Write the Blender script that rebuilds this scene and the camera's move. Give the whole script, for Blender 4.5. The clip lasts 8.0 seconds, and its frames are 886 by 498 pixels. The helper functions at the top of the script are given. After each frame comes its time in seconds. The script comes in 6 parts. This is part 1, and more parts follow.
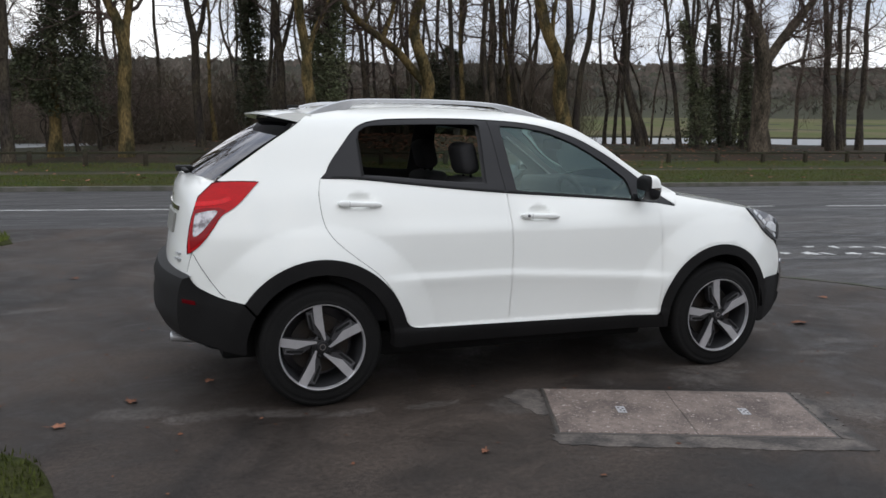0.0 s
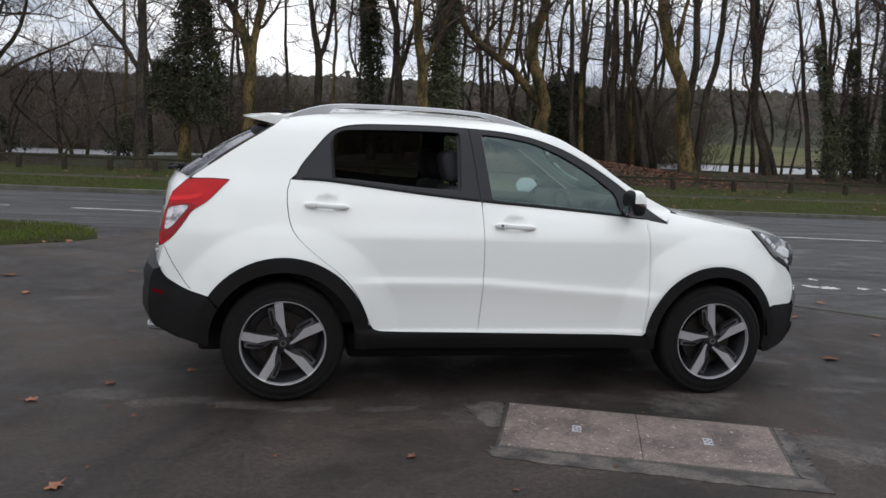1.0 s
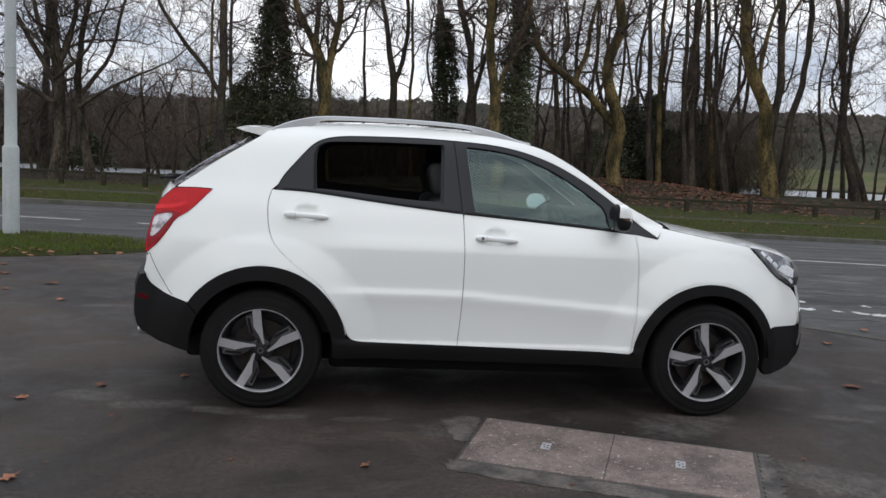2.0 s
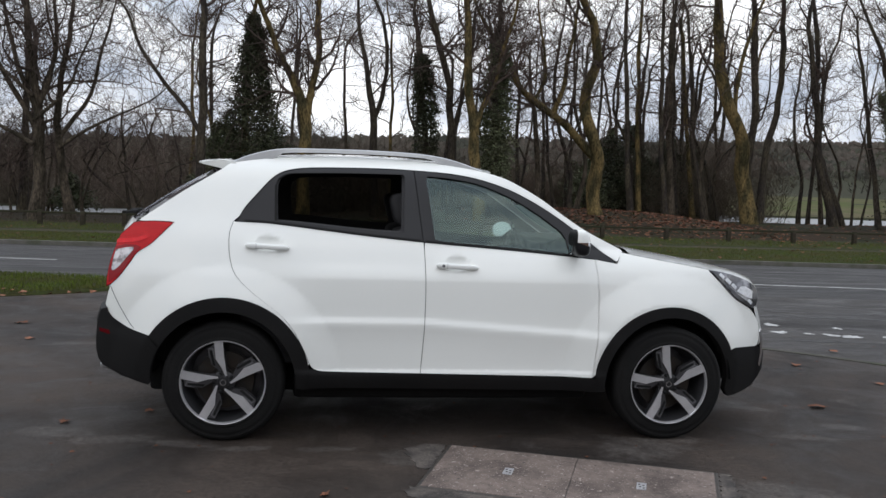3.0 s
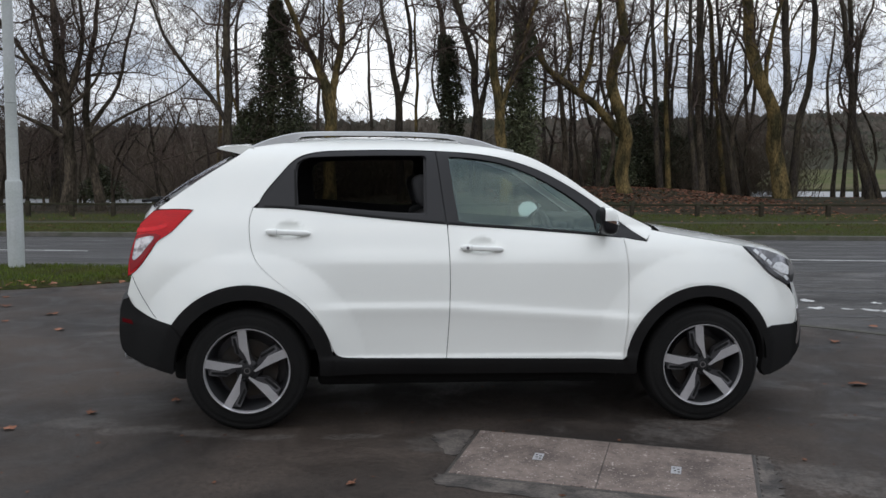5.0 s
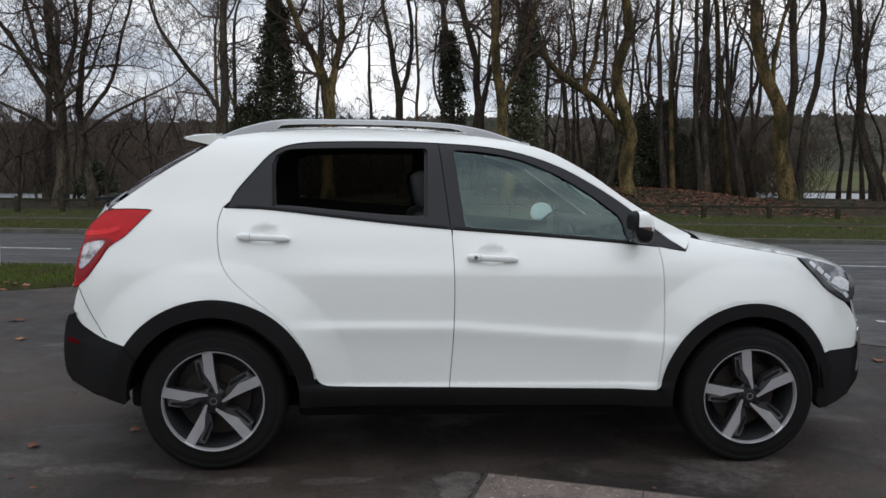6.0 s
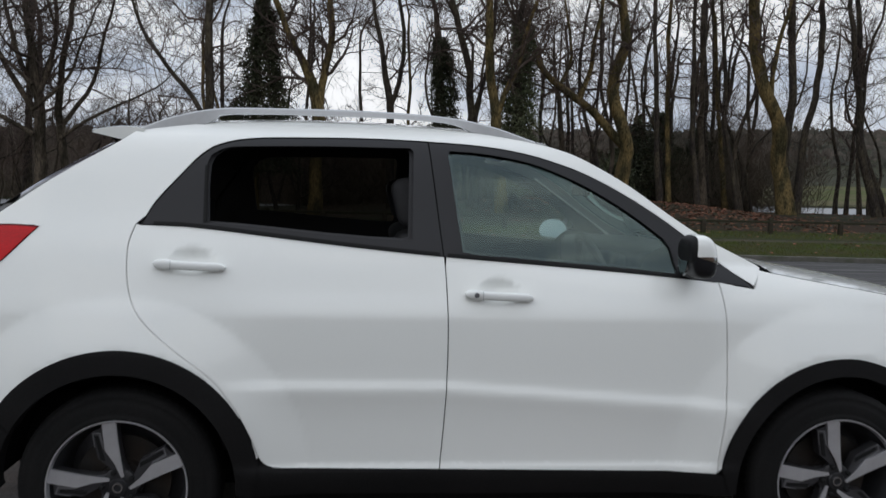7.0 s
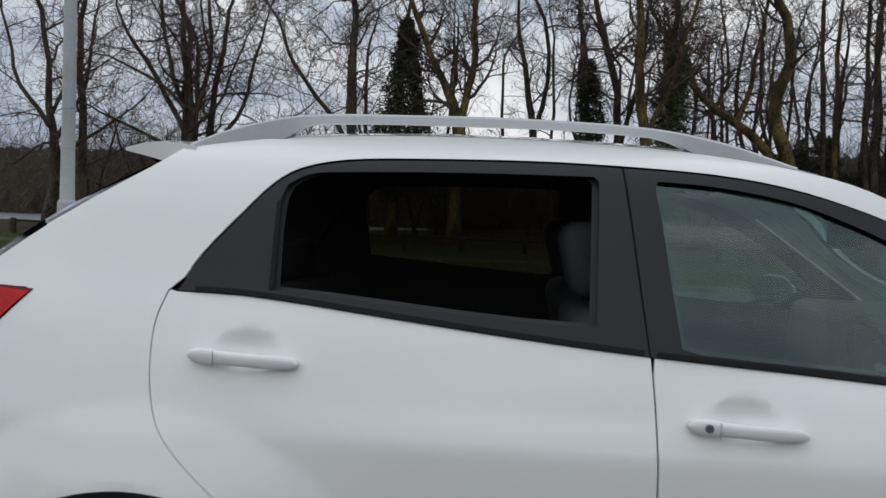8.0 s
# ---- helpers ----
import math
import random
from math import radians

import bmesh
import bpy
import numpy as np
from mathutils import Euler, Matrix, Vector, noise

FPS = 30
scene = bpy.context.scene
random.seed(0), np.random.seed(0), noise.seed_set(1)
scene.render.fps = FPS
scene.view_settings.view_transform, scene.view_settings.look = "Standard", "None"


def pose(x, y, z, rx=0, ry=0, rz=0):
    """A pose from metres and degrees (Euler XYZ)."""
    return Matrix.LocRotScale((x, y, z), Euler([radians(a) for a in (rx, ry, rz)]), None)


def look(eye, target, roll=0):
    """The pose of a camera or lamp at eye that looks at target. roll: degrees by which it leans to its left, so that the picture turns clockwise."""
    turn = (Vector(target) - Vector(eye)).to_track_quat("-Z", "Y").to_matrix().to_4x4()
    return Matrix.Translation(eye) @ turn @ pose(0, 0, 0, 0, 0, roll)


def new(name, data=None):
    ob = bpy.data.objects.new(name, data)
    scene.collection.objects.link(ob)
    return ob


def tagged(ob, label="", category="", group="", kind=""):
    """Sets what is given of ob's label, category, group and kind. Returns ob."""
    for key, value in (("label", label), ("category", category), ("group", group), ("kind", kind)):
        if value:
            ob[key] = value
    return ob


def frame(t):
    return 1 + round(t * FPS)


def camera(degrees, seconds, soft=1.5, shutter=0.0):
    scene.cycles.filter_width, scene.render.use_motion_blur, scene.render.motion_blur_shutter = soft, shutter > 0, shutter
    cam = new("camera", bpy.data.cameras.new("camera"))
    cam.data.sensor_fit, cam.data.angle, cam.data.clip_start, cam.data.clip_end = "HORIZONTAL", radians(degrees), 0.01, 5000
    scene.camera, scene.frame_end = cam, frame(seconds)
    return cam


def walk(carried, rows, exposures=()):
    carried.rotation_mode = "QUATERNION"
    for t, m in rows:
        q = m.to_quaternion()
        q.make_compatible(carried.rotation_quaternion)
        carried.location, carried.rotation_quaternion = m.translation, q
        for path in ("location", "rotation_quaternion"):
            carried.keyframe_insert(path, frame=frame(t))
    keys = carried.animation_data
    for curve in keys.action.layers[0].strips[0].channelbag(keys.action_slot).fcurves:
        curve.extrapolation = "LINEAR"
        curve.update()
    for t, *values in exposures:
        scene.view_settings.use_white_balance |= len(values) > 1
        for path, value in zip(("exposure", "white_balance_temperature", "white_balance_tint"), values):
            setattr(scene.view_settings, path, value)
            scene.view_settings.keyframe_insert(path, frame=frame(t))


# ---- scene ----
cam = camera(56.0, 8.0, shutter=0.2)
PATH = [
    (0, (-0.966, -5.266, 1.569), (-0.265, -3.417, 1.272), 0.8),
    (0.5, (-0.525, -5.399, 1.517), (0.049, -3.503, 1.246), 2.1),
    (1, (-0.092, -5.533, 1.512), (0.319, -3.592, 1.256), 2.6),
    (1.2, (0.033, -5.530, 1.506), (0.403, -3.580, 1.250), 3.1),
    (2.3, (0.609, -5.662, 1.461), (0.799, -3.679, 1.279), 2.7),
    (2.5, (0.632, -5.678, 1.455), (0.85, -3.696, 1.293), 2.9),
    (3, (0.65, -5.681, 1.446), (0.893, -3.7, 1.319), 1.8),
    (3.5, (0.655, -5.661, 1.459), (0.849, -3.677, 1.307), 1.2),
    (4, (0.662, -5.675, 1.448), (0.847, -3.69, 1.291), 0.8),
    (4.5, (0.675, -5.661, 1.442), (0.856, -3.676, 1.274), 0.5),
    (4.7, (0.676, -5.652, 1.44), (0.857, -3.668, 1.267), 0.3),
    (5.8, (0.757, -5.032, 1.425), (0.912, -3.043, 1.270), 0.7),
    (6, (0.737, -4.843, 1.428), (0.912, -2.858, 1.254), 0.8),
    (6.3, (0.833, -4.515, 1.430), (1.015, -2.530, 1.231), 1.0),
    (6.5, (0.864, -4.328, 1.428), (1.015, -2.344, 1.226), 0.9),
    (6.8, (0.830, -4.021, 1.424), (0.996, -2.029, 1.218), 1.3),
    (7, (0.829, -3.807, 1.424), (1.026, -1.823, 1.275), 1.5),
    (7.3, (0.800, -3.474, 1.440), (0.975, -1.484, 1.332), 1.8),
    (7.5, (0.8, -3.215, 1.447), (0.849, -1.216, 1.385), 1.9),
    (7.8, (0.795, -2.847, 1.468), (0.712, -0.850, 1.357), 2.1),
    (8, (0.791, -2.625, 1.481), (0.657, -0.632, 1.38), 2.3),
]
walk(cam, [(t, look(eye, target, roll)) for t, eye, target, roll in PATH], [(0, 0.01, 6880, 12), (1, -0.03, 6840, 12), (2.5, -0.09, 6820, 12), (4.7, -0.12, 6800, 11), (6, -0.23, 6760, 11), (6.5, -0.32, 6740, 11), (7, -0.46, 6720, 11), (8, -0.60, 6720, 11)])

# ---- light and sky ----
SUN_EL, SUN_AZ = radians(38), radians(205)
sun = new("sun", bpy.data.lights.new("sun", "SUN"))
sun.data.energy, sun.data.angle, sun.data.color = 0.4, radians(90), (1.0, 0.98, 0.95)
sun.matrix_world = look((0, 0, 30), (-math.sin(SUN_AZ) * math.cos(SUN_EL), -math.cos(SUN_AZ) * math.cos(SUN_EL), 30 - math.sin(SUN_EL)))


def make_world():
    world = bpy.data.worlds.new("overcast_sky")
    scene.world = world
    world.use_nodes = True
    nt = world.node_tree
    n, l = nt.nodes, nt.links
    n.clear()
    out, bg = n.new("ShaderNodeOutputWorld"), n.new("ShaderNodeBackground")
    sky = n.new("ShaderNodeTexSky")
    sky.sky_type, sky.sun_disc, sky.sun_elevation, sky.sun_rotation = "NISHITA", False, SUN_EL, SUN_AZ
    coord, mapping = n.new("ShaderNodeTexCoord"), n.new("ShaderNodeMapping")
    mapping.inputs["Scale"].default_value, mapping.inputs["Location"].default_value = (1.6, 1.6, 3.2), (3.7, 1.3, 0.4)
    clouds, detail = n.new("ShaderNodeTexNoise"), n.new("ShaderNodeTexNoise")
    clouds.inputs["Scale"].default_value, clouds.inputs["Detail"].default_value, clouds.inputs["Roughness"].default_value = 2.4, 7, 0.58
    detail.inputs["Scale"].default_value, detail.inputs["Detail"].default_value, detail.inputs["Distortion"].default_value = 2.2, 8, 0.5
    cover, tone = n.new("ShaderNodeValToRGB"), n.new("ShaderNodeValToRGB")
    cover.color_ramp.elements[0].position, cover.color_ramp.elements[1].position = 0.20, 0.44
    tone.color_ramp.elements[0].position, tone.color_ramp.elements[1].position = 0.42, 0.66
    tone.color_ramp.elements[0].color, tone.color_ramp.elements[1].color = (4.9, 5.7, 7.0, 1), (10.9, 11.4, 12.0, 1)
    mix = n.new("ShaderNodeMix")
    mix.data_type = "RGBA"
    l.new(coord.outputs["Generated"], mapping.inputs["Vector"])
    l.new(mapping.outputs["Vector"], clouds.inputs["Vector"])
    l.new(mapping.outputs["Vector"], detail.inputs["Vector"])
    l.new(clouds.outputs["Fac"], cover.inputs["Fac"])
    l.new(detail.outputs["Fac"], tone.inputs["Fac"])
    l.new(cover.outputs["Color"], mix.inputs[0])
    l.new(sky.outputs["Color"], mix.inputs[6])
    l.new(tone.outputs["Color"], mix.inputs[7])
    # an overcast sky is brighter overhead than at the horizon
    split, rise, scale = n.new("ShaderNodeSeparateXYZ"), n.new("ShaderNodeMapRange"), n.new("ShaderNodeVectorMath")
    rise.inputs["To Min"].default_value, rise.inputs["To Max"].default_value = 1.2, 2.2
    scale.operation = "SCALE"
    l.new(coord.outputs["Generated"], split.inputs["Vector"])
    l.new(split.outputs["Z"], rise.inputs["Value"])
    l.new(mix.outputs[2], scale.inputs[0])
    l.new(rise.outputs["Result"], scale.inputs["Scale"])
    l.new(scale.outputs["Vector"], bg.inputs["Color"])
    bg.inputs["Strength"].default_value = 0.092
    l.new(bg.outputs["Background"], out.inputs["Surface"])


make_world()


# ---- materials ----
def material(name, base, rough=0.6, metal=0.0, second=None, scale=4.0, amount=0.5, fine=60.0, fine_amount=0.25, bump=0.0,
             bump_scale=80.0, coat=0.0, spec=0.5, vary=0.0, rough_var=0.0, stretch=(1, 1, 1), low=0.35, high=0.65, mask=0.0, coat_rough=0.03):
    """A surface with two scales of variation: broad patches towards the second colour, and fine grain."""
    mat = bpy.data.materials.new(name)
    mat.use_nodes = True
    nt = mat.node_tree
    n, l = nt.nodes, nt.links
    bsdf = n["Principled BSDF"]
    bsdf.inputs["Roughness"].default_value, bsdf.inputs["Metallic"].default_value = rough, metal
    bsdf.inputs["Coat Weight"].default_value, bsdf.inputs["Coat Roughness"].default_value, bsdf.inputs["Coat IOR"].default_value = coat, coat_rough, 1.45
    bsdf.inputs["Specular IOR Level"].default_value = spec
    coord, mapping = n.new("ShaderNodeTexCoord"), n.new("ShaderNodeMapping")
    mapping.inputs["Scale"].default_value = stretch
    l.new(coord.outputs["Object"], mapping.inputs["Vector"])
    broad, grain = n.new("ShaderNodeTexNoise"), n.new("ShaderNodeTexNoise")
    broad.inputs["Scale"].default_value, broad.inputs["Detail"].default_value = scale, 6
    grain.inputs["Scale"].default_value, grain.inputs["Detail"].default_value = fine, 4
    for tex in (broad, grain):
        l.new(mapping.outputs["Vector"], tex.inputs["Vector"])
    ramp = n.new("ShaderNodeMapRange")
    ramp.inputs["From Min"].default_value, ramp.inputs["From Max"].default_value, ramp.inputs["To Max"].default_value = low, high, amount
    l.new(broad.outputs["Fac"], ramp.inputs["Value"])
    mix = n.new("ShaderNodeMix")
    mix.data_type = "RGBA"
    mix.inputs[6].default_value, mix.inputs[7].default_value = (*base, 1), (*(second or [c * 0.7 for c in base]), 1)
    l.new(ramp.outputs["Result"], mix.inputs[0])
    value = n.new("ShaderNodeMapRange")
    value.inputs["From Min"].default_value, value.inputs["From Max"].default_value = 0.3, 0.7
    value.inputs["To Min"].default_value, value.inputs["To Max"].default_value = 1 - fine_amount, 1 + fine_amount
    l.new(grain.outputs["Fac"], value.inputs["Value"])
    hsv = n.new("ShaderNodeHueSaturation")
    l.new(mix.outputs[2], hsv.inputs["Color"])
    last = value.outputs["Result"]
    if vary:
        for source, pin in (("ShaderNodeObjectInfo", "Random"), ("ShaderNodeNewGeometry", "Random Per Island")):
            info, rng, mul = n.new(source), n.new("ShaderNodeMapRange"), n.new("ShaderNodeMath")
            rng.inputs["To Min"].default_value, rng.inputs["To Max"].default_value = 1 - vary, 1 + vary
            mul.operation = "MULTIPLY"
            l.new(info.outputs[pin], rng.inputs["Value"])
            l.new(last, mul.inputs[0])
            l.new(rng.outputs["Result"], mul.inputs[1])
            last = mul.outputs["Value"]
    l.new(last, hsv.inputs["Value"])
    l.new(hsv.outputs["Color"], bsdf.inputs["Base Color"])
    if rough_var:
        rr = n.new("ShaderNodeMapRange")
        rr.inputs["From Min"].default_value, rr.inputs["From Max"].default_value = 0.3, 0.7
        rr.inputs["To Min"].default_value, rr.inputs["To Max"].default_value = rough - rough_var, rough + rough_var
        l.new(broad.outputs["Fac"], rr.inputs["Value"])
        l.new(rr.outputs["Result"], bsdf.inputs["Roughness"])
    if bump:
        tex, node = n.new("ShaderNodeTexNoise"), n.new("ShaderNodeBump")
        tex.inputs["Scale"].default_value, tex.inputs["Detail"].default_value = bump_scale, 5
        node.inputs["Strength"].default_value, node.inputs["Distance"].default_value = bump, 0.02
        l.new(mapping.outputs["Vector"], tex.inputs["Vector"])
        l.new(tex.outputs["Fac"], node.inputs["Height"])
        l.new(node.outputs["Normal"], bsdf.inputs["Normal"])
    if mask:
        hole, cut = n.new("ShaderNodeTexNoise"), n.new("ShaderNodeMapRange")
        hole.inputs["Scale"].default_value, hole.inputs["Detail"].default_value, hole.inputs["Roughness"].default_value = 7.0, 8, 0.7
        cut.inputs["From Min"].default_value, cut.inputs["From Max"].default_value = mask - 0.05, mask + 0.07
        l.new(coord.outputs["Object"], hole.inputs["Vector"])
        l.new(hole.outputs["Fac"], cut.inputs["Value"])
        l.new(cut.outputs["Result"], bsdf.inputs["Alpha"])
    return mat


def asphalt(name, dark, brown, pale, stretch, low=0.60, span=0.12, spec=0.35, spots=()):
    """Tarmac: dark binder, browner silted areas, damp blotches, pale scraped speckle and stone grain."""
    mat = bpy.data.materials.new(name)
    mat.use_nodes = True
    nt = mat.node_tree
    n, l = nt.nodes, nt.links
    bsdf = n["Principled BSDF"]
    bsdf.inputs["Specular IOR Level"].default_value = spec
    coord, mapping = n.new("ShaderNodeTexCoord"), n.new("ShaderNodeMapping")
    mapping.inputs["Scale"].default_value = stretch
    l.new(coord.outputs["Object"], mapping.inputs["Vector"])

    def cloud(scale, detail, rough, warp=0.0, source=mapping.outputs["Vector"]):
        tex = n.new("ShaderNodeTexNoise")
        tex.inputs["Scale"].default_value, tex.inputs["Detail"].default_value, tex.inputs["Roughness"].default_value, tex.inputs["Distortion"].default_value = scale, detail, rough, warp
        l.new(source, tex.inputs["Vector"])
        return tex.outputs["Fac"]

    def spread(value, a, b, to0, to1):
        node = n.new("ShaderNodeMapRange")
        for key, v in (("From Min", a), ("From Max", b), ("To Min", to0), ("To Max", to1)):
            node.inputs[key].default_value = v
        l.new(value, node.inputs["Value"])
        return node.outputs["Result"]

    def times(a, b):
        node = n.new("ShaderNodeMath")
        node.operation = "MULTIPLY"
        l.new(a, node.inputs[0])
        l.new(b, node.inputs[1])
        return node.outputs["Value"]

    def blend(fac, a, b):
        node = n.new("ShaderNodeMix")
        node.data_type = "RGBA"
        l.new(fac, node.inputs[0])
        for pin, c in ((6, a), (7, b)):
            if isinstance(c, tuple):
                node.inputs[pin].default_value = (*c, 1)
            else:
                l.new(c, node.inputs[pin])
        return node.outputs[2]

    silt = spread(cloud(0.55, 6, 0.6, 0.6), 0.33, 0.60, 0.0, 1.0)
    damp = cloud(1.9, 8, 0.62, 0.8)
    stones = cloud(190, 3, 0.6, 0, coord.outputs["Object"])
    grit = cloud(38, 5, 0.7, 0, coord.outputs["Object"])
    scrape = times(spread(cloud(1.25, 9, 0.68, 0.4), low, low + span, 0, 1), spread(grit, 0.40, 0.58, 0.1, 1.0))
    colour = blend(scrape, blend(silt, dark, brown), pale)
    # worn places of their own shape, ragged at the edge
    worn = None
    for cx, cy, rx, ry, turn in spots:
        place, far = n.new("ShaderNodeMapping"), n.new("ShaderNodeVectorMath")
        place.vector_type, far.operation = "TEXTURE", "LENGTH"
        place.inputs["Location"].default_value, place.inputs["Rotation"].default_value, place.inputs["Scale"].default_value = (cx, cy, 0), (0, 0, turn), (rx, ry, 1)
        l.new(coord.outputs["Object"], place.inputs["Vector"])
        l.new(place.outputs["Vector"], far.inputs[0])
        near = spread(far.outputs["Value"], 0.45, 1.25, 1.0, 0.0)
        if worn is None:
            worn = near
        else:
            both = n.new("ShaderNodeMath")
            both.operation = "MAXIMUM"
            l.new(worn, both.inputs[0])
            l.new(near, both.inputs[1])
            worn = both.outputs["Value"]
    if worn is not None:
        edge = n.new("ShaderNodeMath")
        edge.operation = "ADD"
        l.new(worn, edge.inputs[0])
        l.new(spread(cloud(7, 9, 0.72, 0.3, coord.outputs["Object"]), 0.25, 0.75, -0.62, 0.62), edge.inputs[1])
        colour = blend(times(spread(edge.outputs["Value"], 0.42, 0.80, 0, 0.62), spread(cloud(17, 10, 0.78, 0.6, coord.outputs["Object"]), 0.38, 0.60, 0.12, 1.0)), colour, tuple(c * 1.15 for c in pale))
    hsv = n.new("ShaderNodeHueSaturation")
    l.new(colour, hsv.inputs["Color"])
    l.new(times(times(spread(damp, 0.35, 0.65, 0.68, 1.22), spread(stones, 0.3, 0.7, 0.4, 1.6)), spread(grit, 0.3, 0.7, 0.55, 1.45)), hsv.inputs["Value"])
    l.new(hsv.outputs["Color"], bsdf.inputs["Base Color"])
    l.new(spread(damp, 0.35, 0.62, 0.42, 0.78), bsdf.inputs["Roughness"])
    bump = n.new("ShaderNodeBump")
    bump.inputs["Strength"].default_value, bump.inputs["Distance"].default_value = 0.4, 0.02
    l.new(stones, bump.inputs["Height"])
    l.new(bump.outputs["Normal"], bsdf.inputs["Normal"])
    return mat


def aggregate(name, base, dirt, stone):
    """Old cast concrete: dirty patches, dark pits and pale pebbles showing at the face."""
    mat = material(name, base, 0.8, second=dirt, scale=3.2, amount=1.0, low=.46, high=.66, fine=24, fine_amount=.22, bump=.3, bump_scale=90)
    n, l = mat.node_tree.nodes, mat.node_tree.links
    bsdf = n["Principled BSDF"]
    colour = bsdf.inputs["Base Color"].links[0].from_socket
    coord = n.new("ShaderNodeTexCoord")
    for scale, low, high, tone in ((34, .66, .72, stone), (85, .64, .70, stone), (52, .67, .73, tuple(c * .3 for c in dirt))):
        tex, cut, mix = n.new("ShaderNodeTexNoise"), n.new("ShaderNodeMapRange"), n.new("ShaderNodeMix")
        mix.data_type = "RGBA"
        tex.inputs["Scale"].default_value, tex.inputs["Detail"].default_value = scale, 2
        cut.inputs["From Min"].default_value, cut.inputs["From Max"].default_value = low, high
        mix.inputs[7].default_value = (*tone, 1)
        l.new(coord.outputs["Object"], tex.inputs["Vector"])
        l.new(tex.outputs["Fac"], cut.inputs["Value"])
        l.new(cut.outputs["Result"], mix.inputs[0])
        l.new(colour, mix.inputs[6])
        colour = mix.outputs[2]
    l.new(colour, bsdf.inputs["Base Color"])
    return mat


def glass_material(name, tint, ior, gloss_tint=(0.77, 0.98, 0.96), rough=0.0):
    mat = bpy.data.materials.new(name)
    mat.use_nodes = True
    nt = mat.node_tree
    n, l = nt.nodes, nt.links
    n.remove(n["Principled BSDF"])
    clear, gloss, mix, fres = (n.new("ShaderNode" + k) for k in ("BsdfTransparent", "BsdfGlossy", "MixShader", "Fresnel"))
    clear.inputs["Color"].default_value = (*tint, 1)
    gloss.inputs["Roughness"].default_value = rough
    fres.inputs["IOR"].default_value = ior
    gloss.inputs["Color"].default_value = (*gloss_tint, 1)
    l.new(fres.outputs["Fac"], mix.inputs["Fac"])
    l.new(clear.outputs["BSDF"], mix.inputs[1])
    l.new(gloss.outputs["BSDF"], mix.inputs[2])
    l.new(mix.outputs["Shader"], n["Material Output"].inputs["Surface"])
    return mat


# worn places on the driveway: middle, half-lengths and turn
WORN = ((2.45, -1.02, .34, .30, .5), (2.74, -.86, .16, .12, 0), (1.06, -1.18, .20, .22, .8), (2.92, -1.86, .40, .26, -.6), (3.25, -2.15, .30, .20, -.3), (-.98, -.66, .26, .13, -.2), (-.62, -.80, .30, .10, .1), (-.22, -.90, .26, .08, -.25), (.12, -1.0, .2, .06, .1), (3.58, -.84, .22, .07, -.25),
        (3.58, -.12, .18, .09, -.4), (3.98, -.60, .18, .10, -.3), (4.6, -.75, .34, .08, -.2), (.58, -1.02, .25, .06, .1), (-1.75, 2.2, .3, .08, .2))
